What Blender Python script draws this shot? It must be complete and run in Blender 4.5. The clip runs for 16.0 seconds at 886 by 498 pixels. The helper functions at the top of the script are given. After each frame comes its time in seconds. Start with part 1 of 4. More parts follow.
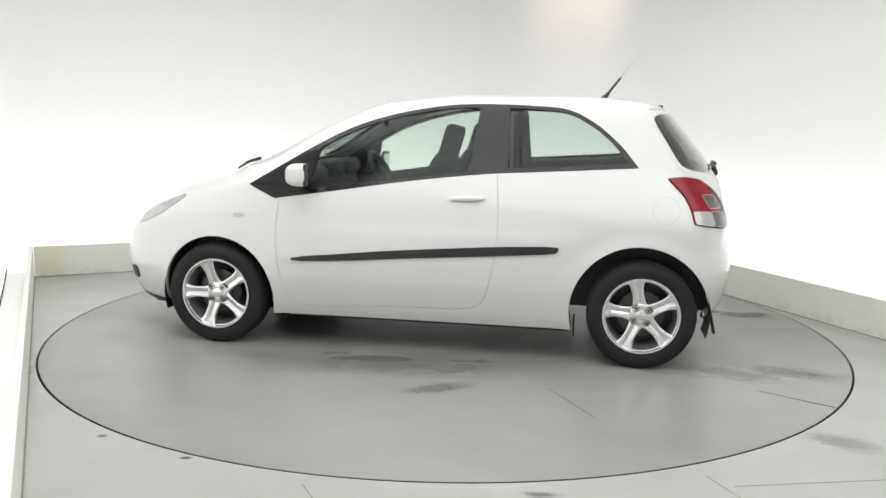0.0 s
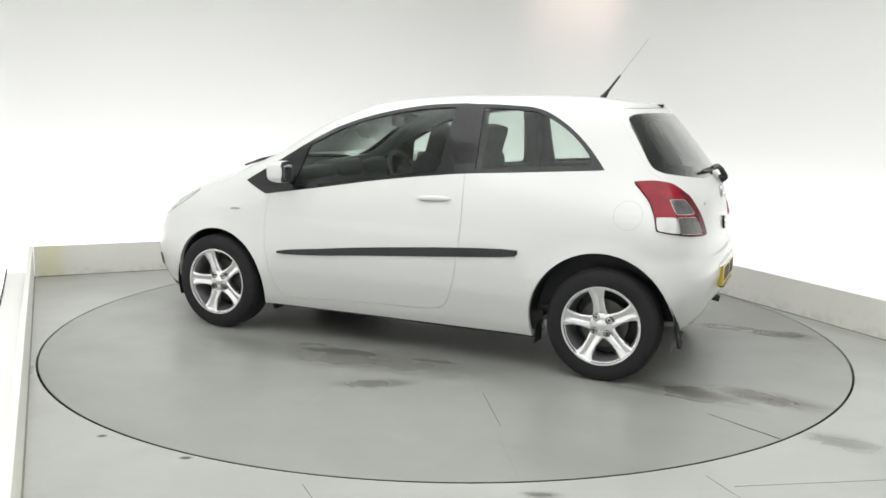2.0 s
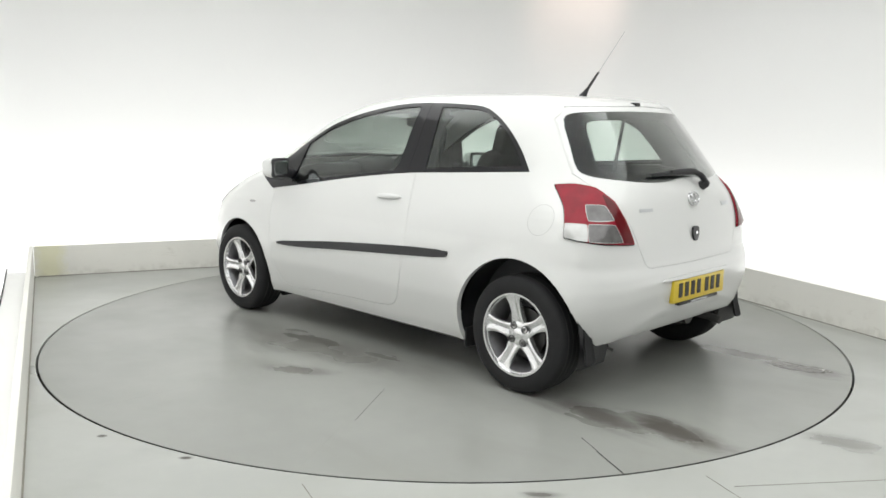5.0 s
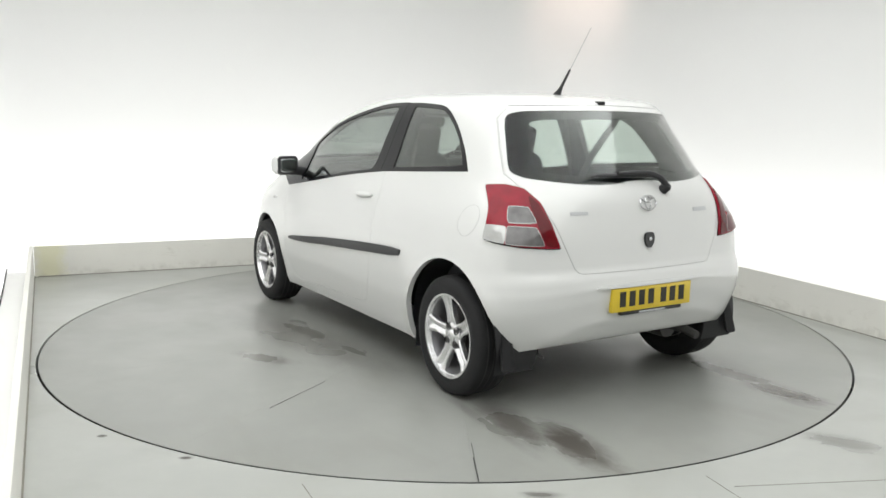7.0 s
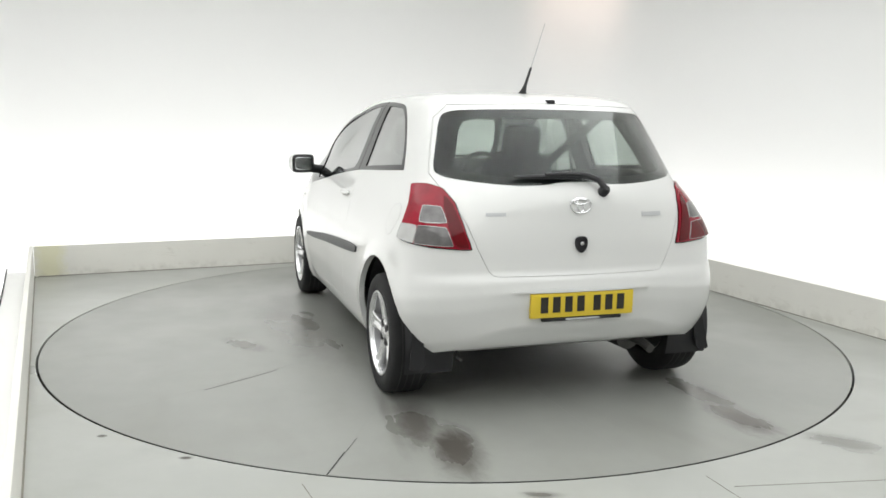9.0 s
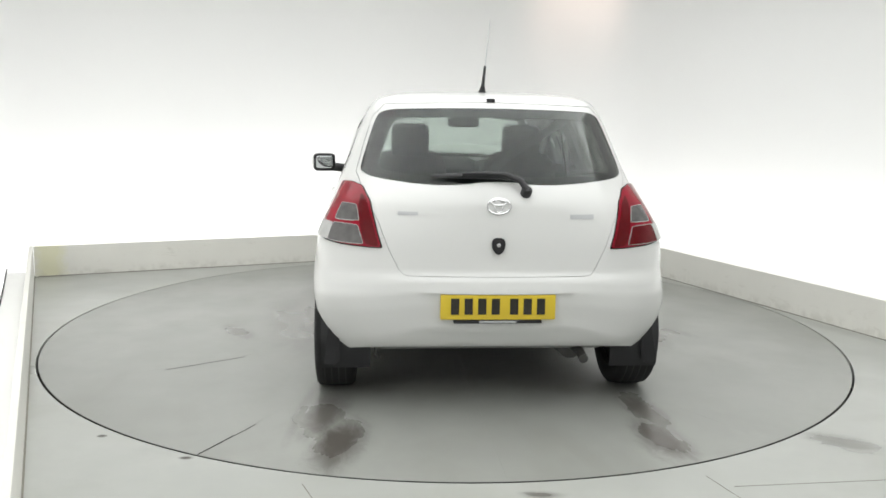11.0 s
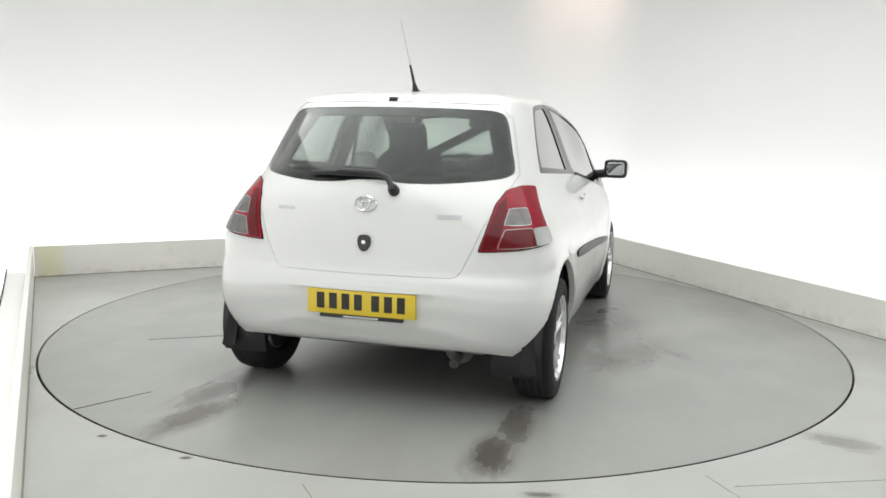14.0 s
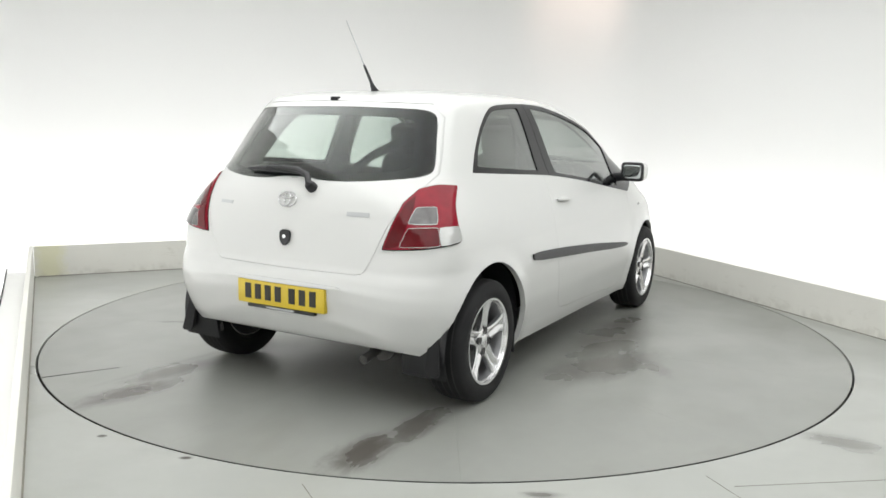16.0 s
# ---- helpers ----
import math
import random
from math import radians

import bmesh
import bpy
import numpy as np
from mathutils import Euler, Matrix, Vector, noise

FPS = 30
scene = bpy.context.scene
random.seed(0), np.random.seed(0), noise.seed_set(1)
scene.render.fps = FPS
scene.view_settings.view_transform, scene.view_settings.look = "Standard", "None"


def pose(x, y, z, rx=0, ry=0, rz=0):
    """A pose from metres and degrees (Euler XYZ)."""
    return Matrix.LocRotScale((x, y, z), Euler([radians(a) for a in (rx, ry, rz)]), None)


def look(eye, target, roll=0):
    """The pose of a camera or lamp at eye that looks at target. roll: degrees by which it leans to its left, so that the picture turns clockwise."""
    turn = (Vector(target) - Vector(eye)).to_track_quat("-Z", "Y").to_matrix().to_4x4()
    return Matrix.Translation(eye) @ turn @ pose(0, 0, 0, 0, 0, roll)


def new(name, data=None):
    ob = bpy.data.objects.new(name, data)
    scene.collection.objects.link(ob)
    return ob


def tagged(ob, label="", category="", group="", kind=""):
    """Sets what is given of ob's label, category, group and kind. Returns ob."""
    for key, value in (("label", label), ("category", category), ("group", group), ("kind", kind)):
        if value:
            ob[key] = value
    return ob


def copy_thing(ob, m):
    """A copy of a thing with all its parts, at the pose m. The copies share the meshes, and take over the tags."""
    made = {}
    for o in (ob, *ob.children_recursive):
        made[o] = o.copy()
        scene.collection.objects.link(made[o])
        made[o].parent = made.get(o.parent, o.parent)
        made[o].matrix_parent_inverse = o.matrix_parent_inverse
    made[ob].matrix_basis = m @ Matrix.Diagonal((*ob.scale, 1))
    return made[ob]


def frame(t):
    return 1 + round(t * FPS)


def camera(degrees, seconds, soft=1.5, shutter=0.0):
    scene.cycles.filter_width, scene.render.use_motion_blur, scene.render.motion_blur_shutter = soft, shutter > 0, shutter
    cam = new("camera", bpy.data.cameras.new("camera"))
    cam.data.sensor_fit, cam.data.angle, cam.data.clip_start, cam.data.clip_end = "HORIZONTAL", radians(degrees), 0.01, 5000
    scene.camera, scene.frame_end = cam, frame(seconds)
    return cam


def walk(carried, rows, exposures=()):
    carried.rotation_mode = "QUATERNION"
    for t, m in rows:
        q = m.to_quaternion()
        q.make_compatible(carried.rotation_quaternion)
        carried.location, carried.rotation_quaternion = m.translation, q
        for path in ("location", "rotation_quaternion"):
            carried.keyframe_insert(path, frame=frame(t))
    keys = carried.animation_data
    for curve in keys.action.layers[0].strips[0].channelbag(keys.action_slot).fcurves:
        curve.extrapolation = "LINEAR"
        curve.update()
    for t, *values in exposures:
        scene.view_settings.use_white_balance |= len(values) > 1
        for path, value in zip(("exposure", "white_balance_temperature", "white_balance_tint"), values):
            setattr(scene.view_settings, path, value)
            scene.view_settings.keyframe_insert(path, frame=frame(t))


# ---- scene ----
# The camera stands on a fixed mount about 5.4 m from the turntable's axis.
cam = camera(55.5, 16.0, soft=1.6)
EYE = (0.0, -5.416, 1.3616)
AIM = (EYE[0] - 0.004166, EYE[1] + 0.98758, EYE[2] - 0.15704)
walk(cam, [(0.0, look(EYE, AIM, 0.982)), (16.0, look(EYE, AIM, 0.982))], exposures=[(0.0, 0.32), (16.0, 0.32)])

# ---- world and lights ----
world = bpy.data.worlds.new("studio_world")
scene.world = world
world.use_nodes = True
world.node_tree.nodes["Background"].inputs[0].default_value = (0.9, 0.95, 1.0, 1)
world.node_tree.nodes["Background"].inputs[1].default_value = 0.05

ROOM = pose(0, 0, 0, 0, 0, 24)       # the room's own axes, turned against the camera
N0, N1, M1 = -2.50, 2.46, 2.57       # inner faces of the low walls
UP = 0.25                            # their height
CEIL = 3.3


def area_lamp(name, m, sx, sy, watts, color, spread=180):
    lamp = bpy.data.lights.new(name, "AREA")
    lamp.shape, lamp.size, lamp.size_y, lamp.energy, lamp.color = "RECTANGLE", sx, sy, watts, color
    lamp.spread = radians(spread)
    ob = new(name, lamp)
    ob.matrix_world = m
    return ob


# softboxes of the ceiling and the tubes hidden behind the low walls
area_lamp("ceiling_softbox", ROOM @ pose(-0.4, -2.2, CEIL - 0.12), 4.8, 8.2, 154, (0.985, 1.0, 0.995), 165)
for m, length, watts in ((ROOM @ pose(-0.05, M1 + 0.20, 0.09, 112, 0, 0), 5.6, 20),
                         (ROOM @ pose(N1 + 0.20, -1.2, 0.09, 112, 0, -90), 7.6, 20),
                         (ROOM @ pose(N0 - 0.22, -1.2, 0.09, 100, 0, 90), 7.6, 30)):
    area_lamp("trough_light", m, length, 0.12, watts, (1.0, 1.0, 1.0))
spot = bpy.data.lights.new("warm_downlight", "SPOT")
spot.energy, spot.color, spot.spot_size, spot.spot_blend, spot.shadow_soft_size = 9, (1.0, 0.72, 0.60), radians(96), 1.0, 0.1
new("warm_downlight", spot).matrix_world = look((1.36, 3.5, 2.95), (1.46, 4.5, 2.45))


# ---- materials ----
def material(name, color, rough=0.5, metal=0.0, vary=0.06, scale=6.0, bump=0.0, bump_scale=60.0, coat=0.0, spec=0.5):
    m = bpy.data.materials.new(name)
    m.use_nodes = True
    nt = m.node_tree
    b = nt.nodes["Principled BSDF"]
    b.inputs["Roughness"].default_value, b.inputs["Metallic"].default_value = rough, metal
    b.inputs["Coat Weight"].default_value, b.inputs["Coat Roughness"].default_value = coat, 0.04
    b.inputs["Specular IOR Level"].default_value = spec
    co = nt.nodes.new("ShaderNodeTexCoord")
    n1 = nt.nodes.new("ShaderNodeTexNoise")
    n1.inputs["Scale"].default_value, n1.inputs["Detail"].default_value = scale, 5
    nt.links.new(co.outputs["Object"], n1.inputs["Vector"])
    mix = nt.nodes.new("ShaderNodeMix")
    mix.data_type = "RGBA"
    mix.inputs["A"].default_value = (*[c * (1 - vary) for c in color], 1)
    mix.inputs["B"].default_value = (*[min(1, c * (1 + vary)) for c in color], 1)
    nt.links.new(n1.outputs["Fac"], mix.inputs["Factor"])
    nt.links.new(mix.outputs["Result"], b.inputs["Base Color"])
    if bump:
        n2 = nt.nodes.new("ShaderNodeTexNoise")
        n2.inputs["Scale"].default_value, n2.inputs["Detail"].default_value = bump_scale, 4
        nt.links.new(co.outputs["Object"], n2.inputs["Vector"])
        bp = nt.nodes.new("ShaderNodeBump")
        bp.inputs["Strength"].default_value, bp.inputs["Distance"].default_value = bump, 0.01
        nt.links.new(n2.outputs["Fac"], bp.inputs["Height"])
        nt.links.new(bp.outputs["Normal"], b.inputs["Normal"])
    return m


def glass_material(name, tint, rough=0.02):
    m = bpy.data.materials.new(name)
    m.use_nodes = True
    nt = m.node_tree
    nt.nodes.remove(nt.nodes["Principled BSDF"])
    tr, gl, mx = nt.nodes.new("ShaderNodeBsdfTransparent"), nt.nodes.new("ShaderNodeBsdfGlossy"), nt.nodes.new("ShaderNodeMixShader")
    lw, pw, ad = nt.nodes.new("ShaderNodeLayerWeight"), nt.nodes.new("ShaderNodeMath"), nt.nodes.new("ShaderNodeMath")
    pw.operation, pw.inputs[1].default_value = "POWER", 3.2
    ad.operation, ad.inputs[1].default_value, ad.inputs[2].default_value = "MULTIPLY_ADD", 1.6, 0.022
    ad.use_clamp = True
    nt.links.new(lw.outputs["Facing"], pw.inputs[0])
    nt.links.new(pw.outputs[0], ad.inputs[0])
    tr.inputs["Color"].default_value, gl.inputs["Roughness"].default_value = (*tint, 1), rough
    nt.links.new(ad.outputs[0], mx.inputs[0])
    nt.links.new(tr.outputs[0], mx.inputs[1])
    nt.links.new(gl.outputs[0], mx.inputs[2])
    nt.links.new(mx.outputs[0], nt.nodes["Material Output"].inputs["Surface"])
    return m


class Nodes:
    """Short ways to write node arithmetic."""

    def __init__(self, mat):
        self.nt = mat.node_tree
        self.co = self.nt.nodes.new("ShaderNodeTexCoord").outputs["Object"]
        sep = self.nt.nodes.new("ShaderNodeSeparateXYZ")
        self.nt.links.new(self.co, sep.inputs[0])
        self.x, self.y, self.z = sep.outputs

    def op(self, kind, a, b=0.0, c=0.0):
        n = self.nt.nodes.new("ShaderNodeMath")
        n.operation = kind
        for i, v in enumerate((a, b, c)):
            if isinstance(v, (int, float)):
                n.inputs[i].default_value = v
            else:
                self.nt.links.new(v, n.inputs[i])
        return n.outputs[0]

    def noise(self, scale, detail=5, stretch=(1, 1, 1), turn=0.0, rough=0.55, distort=0.0):
        mp = self.nt.nodes.new("ShaderNodeMapping")
        mp.inputs["Scale"].default_value, mp.inputs["Rotation"].default_value = stretch, (0, 0, turn)
        self.nt.links.new(self.co, mp.inputs["Vector"])
        n = self.nt.nodes.new("ShaderNodeTexNoise")
        n.inputs["Scale"].default_value, n.inputs["Detail"].default_value = scale, detail
        n.inputs["Roughness"].default_value, n.inputs["Distortion"].default_value = rough, distort
        self.nt.links.new(mp.outputs[0], n.inputs["Vector"])
        return n.outputs["Fac"]

    def ramp(self, v, lo, hi, a=0.0, b=1.0):
        n = self.nt.nodes.new("ShaderNodeMapRange")
        n.interpolation_type = "SMOOTHSTEP"
        self.nt.links.new(v, n.inputs[0])
        for i, q in enumerate((lo, hi, a, b)):
            n.inputs[i + 1].default_value = q
        return n.outputs[0]

    def blot(self, x, y, rx, ry, turn, edge, power, fray=1.15):
        """A ragged elliptical stain round (x, y); edge: a noise that frays it."""
        c, s = math.cos(radians(turn)), math.sin(radians(turn))
        dx, dy = self.op("SUBTRACT", self.x, x), self.op("SUBTRACT", self.y, y)
        u = self.op("DIVIDE", self.op("ADD", self.op("MULTIPLY", dx, c), self.op("MULTIPLY", dy, s)), rx)
        v = self.op("DIVIDE", self.op("SUBTRACT", self.op("MULTIPLY", dy, c), self.op("MULTIPLY", dx, s)), ry)
        raw = self.op("SQRT", self.op("ADD", self.op("MULTIPLY", u, u), self.op("MULTIPLY", v, v)))
        r = self.op("ADD", raw, self.op("MULTIPLY", self.op("SUBTRACT", edge, 0.5), fray))
        return self.op("MULTIPLY", self.ramp(r, 0.25, 1.15, power, 0.0), self.ramp(raw, 0.95, 1.35, 1.0, 0.0))

    def color(self, fac, a, b):
        n = self.nt.nodes.new("ShaderNodeMix")
        n.data_type = "RGBA"
        self.nt.links.new(fac, n.inputs["Factor"])
        for key, v in (("A", a), ("B", b)):
            if isinstance(v, tuple):
                n.inputs[key].default_value = (*v, 1)
            else:
                self.nt.links.new(v, n.inputs[key])
        return n.outputs["Result"]


def floor_material(name, blots, base=(0.395, 0.405, 0.380)):
    m = bpy.data.materials.new(name)
    m.use_nodes = True
    k = Nodes(m)
    b = m.node_tree.nodes["Principled BSDF"]
    big, fine, edge = k.noise(0.8, 4), k.noise(14, 6), k.noise(9, 8, stretch=(0.6, 1.3, 1), rough=0.68, distort=0.7)
    cloud = k.noise(2.3, 6, stretch=(0.7, 1.2, 1), turn=0.5, rough=0.5, distort=0.5)
    col = k.color(k.ramp(big, 0.3, 0.7), tuple(c * 0.93 for c in base), tuple(c * 1.05 for c in base))
    col = k.color(k.ramp(cloud, 0.48, 0.74, 0.0, 0.4), col, (base[0] * 0.80, base[1] * 0.79, base[2] * 0.75))
    col = k.color(k.ramp(cloud, 0.46, 0.26, 0.0, 0.3), col, tuple(c * 1.16 for c in base))
    col = k.color(k.ramp(fine, 0.35, 0.75, 0.0, 0.16), col, tuple(c * 0.86 for c in base))
    wet_dark = None
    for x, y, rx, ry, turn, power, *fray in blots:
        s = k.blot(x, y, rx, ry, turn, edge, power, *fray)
        wet_dark = s if wet_dark is None else k.op("MAXIMUM", wet_dark, s)
    if wet_dark is not None:
        col = k.color(wet_dark, col, (0.068, 0.058, 0.050))
    rough = k.ramp(k.noise(2.2, 2), 0.25, 0.75, 0.28, 0.39)
    if wet_dark is not None:
        rough = k.op("SUBTRACT", rough, k.op("MULTIPLY", wet_dark, 0.12))
    m.node_tree.links.new(col, b.inputs["Base Color"])
    m.node_tree.links.new(rough, b.inputs["Roughness"])
    bp = m.node_tree.nodes.new("ShaderNodeBump")
    bp.inputs["Strength"].default_value, bp.inputs["Distance"].default_value = 0.03, 0.004
    m.node_tree.links.new(fine, bp.inputs["Height"])
    m.node_tree.links.new(bp.outputs["Normal"], b.inputs["Normal"])
    return m


def board_material(name, base=(0.76, 0.75, 0.70)):
    m = bpy.data.materials.new(name)
    m.use_nodes = True
    k = Nodes(m)
    b = m.node_tree.nodes["Principled BSDF"]
    soft_tone, scuff, edge = k.noise(3.5, 5), k.noise(6, 8, stretch=(1, 1, 2.5), rough=0.7, distort=0.8), k.noise(16, 5)
    col = k.color(soft_tone, tuple(c * 0.95 for c in base), tuple(c * 1.04 for c in base))
    col = k.color(k.ramp(scuff, 0.58, 0.74, 0.0, 0.5), col, (0.52, 0.50, 0.44))
    splash = k.op("MULTIPLY", k.ramp(edge, 0.42, 0.62), k.ramp(k.z, 0.09, 0.0))
    col = k.color(k.op("MULTIPLY", splash, 0.3), col, (0.40, 0.38, 0.33))
    col = k.color(k.blot(-3.25, 1.37, 0.13, 0.10, 24, edge, 0.45), col, (0.66, 0.64, 0.30))
    m.node_tree.links.new(col, b.inputs["Base Color"])
    b.inputs["Roughness"].default_value = 0.6
    bp = m.node_tree.nodes.new("ShaderNodeBump")
    bp.inputs["Strength"].default_value, bp.inputs["Distance"].default_value = 0.05, 0.01
    m.node_tree.links.new(scuff, bp.inputs["Height"])
    m.node_tree.links.new(bp.outputs["Normal"], b.inputs["Normal"])
    return m


CREAM = board_material("cream_board")
PAINT = material("white_car_paint", (0.665, 0.668, 0.655), 0.4, vary=0.012, scale=2.5, coat=0.8)
WALL = material("white_wall_paint", (0.87, 0.87, 0.86), 0.75, vary=0.012, scale=0.7, bump=0.04, bump_scale=90)
BLACK = material("black_plastic", (0.012, 0.012, 0.014), 0.42, vary=0.2, scale=20, bump=0.08, bump_scale=300)
GLOSS_BLACK = material("gloss_black_trim", (0.010, 0.010, 0.012), 0.18, vary=0.1)
RUBBER = material("tyre_rubber", (0.016, 0.016, 0.017), 0.75, vary=0.25, scale=12, bump=0.15, bump_scale=150, spec=0.3)
ALLOY = material("silver_alloy", (0.80, 0.80, 0.81), 0.24, metal=0.9, vary=0.05, scale=20)
DARK_METAL = material("dark_metal", (0.09, 0.088, 0.085), 0.5, metal=0.7, vary=0.3, scale=14)
CHROME = material("chrome", (0.75, 0.75, 0.76), 0.12, metal=1.0, vary=0.02)
FABRIC = material("charcoal_seat_fabric", (0.014, 0.0145, 0.017), 0.9, vary=0.25, scale=40, bump=0.2, bump_scale=220, spec=0.2)
TRIM = material("dark_grey_interior_plastic", (0.020, 0.0205, 0.023), 0.6, vary=0.15, scale=15)
HEADLINER = material("grey_headliner", (0.16, 0.16, 0.16), 0.9, vary=0.08, scale=30)
RED_LENS = material("red_lamp_lens", (0.23, 0.004, 0.016), 0.14, vary=0.4, scale=14, coat=0.0, spec=0.34)
DARK_RED = material("deep_red_lamp_lens", (0.10, 0.002, 0.005), 0.12, vary=0.4, scale=14, coat=0.0, spec=0.32)
CLEAR_LENS = material("clear_lamp_lens", (0.45, 0.45, 0.44), 0.12, metal=0.25, vary=0.25, scale=16, coat=1.0)
SMOKE_LENS = material("smoked_lamp_lens", (0.11, 0.105, 0.105), 0.15, metal=0.3, vary=0.75, scale=22, coat=0.5)
HEAD_LENS = material("headlight_lens", (0.50, 0.51, 0.51), 0.10, metal=0.3, vary=0.35, scale=18, coat=1.0)
YELLOW = material("yellow_plate", (0.68, 0.50, 0.035), 0.35, vary=0.04)
INK = material("plate_ink", (0.018, 0.016, 0.012), 0.5, vary=0.1)
GREY_LETTER = material("silver_lettering", (0.50, 0.51, 0.52), 0.3, metal=0.2, vary=0.05)
GLASS = glass_material("green_tinted_glass", (0.885, 0.925, 0.90))
GRIME = material("grimy_sealant", (0.22, 0.21, 0.18), 0.8, vary=0.4, scale=5)
SEAM = material("joint_filler", (0.03, 0.03, 0.03), 0.8, vary=0.2)
BARREL = material("shaded_alloy_barrel", (0.30, 0.30, 0.31), 0.4, metal=0.7, vary=0.1)
GAP_AND_SHADE = material("painted_gap_and_shade", (0.46, 0.46, 0.45), 0.6)
FRAME_BLACK = material("gloss_black_window_frame", (0.006, 0.006, 0.008), 0.10, vary=0.1, spec=0.5)
FRIT = material("matt_black_glass_print", (0.006, 0.006, 0.007), 0.8, vary=0.1, spec=0.1)
MIRROR = material("mirror_glass", (0.60, 0.62, 0.63), 0.03, metal=1.0, vary=0.01)


# ---- mesh helpers ----
def link_mesh(name, bm, mat, parent=None, label="", smooth=40):
    me = bpy.data.meshes.new(name)
    bm.normal_update()
    bm.to_mesh(me)
    bm.free()
    return link_data(name, me, mat, parent, label, smooth)


def link_data(name, me, mat, parent=None, label="", smooth=40, lining=None):
    for p in me.polygons:
        p.use_smooth = bool(smooth)
    if smooth:
        me.set_sharp_from_angle(angle=radians(smooth))
    me.materials.clear()
    me.materials.append(mat)
    if lining:
        me.materials.append(lining)
    ob = new(name, me)
    if parent:
        ob.parent = parent
    return tagged(ob, label)


part = link_mesh


def box(bm, lo, hi, bevel=0.0, m=None):
    r = bmesh.ops.create_cube(bm, size=1.0)
    vs = r["verts"]
    c = (Vector(lo) + Vector(hi)) / 2
    for v in vs:
        v.co = Vector((v.co.x * (hi[0] - lo[0]), v.co.y * (hi[1] - lo[1]), v.co.z * (hi[2] - lo[2]))) + c
    if bevel:
        es = list({e for v in vs for e in v.link_edges})
        r = bmesh.ops.bevel(bm, geom=es, offset=bevel, segments=2, affect="EDGES", profile=0.6)
        vs = [v for v in bm.verts if v in set(r["verts"])]
    if m is not None:
        bmesh.ops.transform(bm, matrix=m, verts=vs)
    return bm


def spin(bm, profile, n, axis_m, close=False):
    """A body of revolution: profile of (radius, height) round the z axis of axis_m."""
    rings = []
    for r, h in profile:
        rings.append([bm.verts.new(axis_m @ Vector((r * math.cos(2 * math.pi * i / n), r * math.sin(2 * math.pi * i / n), h))) for i in range(n)])
    loops = list(zip(rings, rings[1:])) + ([(rings[-1], rings[0])] if close else [])
    for a, b in loops:
        for i in range(n):
            j = (i + 1) % n
            bm.faces.new((a[i], a[j], b[j], b[i]))
    return rings


def tube(bm, pts, radii, n=10):
    """A round bar along pts."""
    pts = [Vector(p) for p in pts]
    rings = []
    for i, p in enumerate(pts):
        d = (pts[min(i + 1, len(pts) - 1)] - pts[max(i - 1, 0)]).normalized()
        q = d.to_track_quat("Z", "Y")
        r = radii[i] if isinstance(radii, (list, tuple)) else radii
        rings.append([bm.verts.new(p + q @ Vector((r * math.cos(2 * math.pi * k / n), r * math.sin(2 * math.pi * k / n), 0))) for k in range(n)])
    for a, b in zip(rings, rings[1:]):
        for i in range(n):
            j = (i + 1) % n
            bm.faces.new((a[i], a[j], b[j], b[i]))
    bm.faces.new(rings[0][::-1])
    bm.faces.new(rings[-1])
    return bm


def bar_outline(bm, outline, depth, m):
    """A flat outline (x, y), extruded by depth along z, placed by m."""
    a = [bm.verts.new(m @ Vector((x, y, 0))) for x, y in outline]
    b = [bm.verts.new(m @ Vector((x, y, depth))) for x, y in outline]
    bm.faces.new(a[::-1])
    bm.faces.new(b)
    for i in range(len(a)):
        j = (i + 1) % len(a)
        bm.faces.new((a[i], a[j], b[j], b[i]))
    return bm


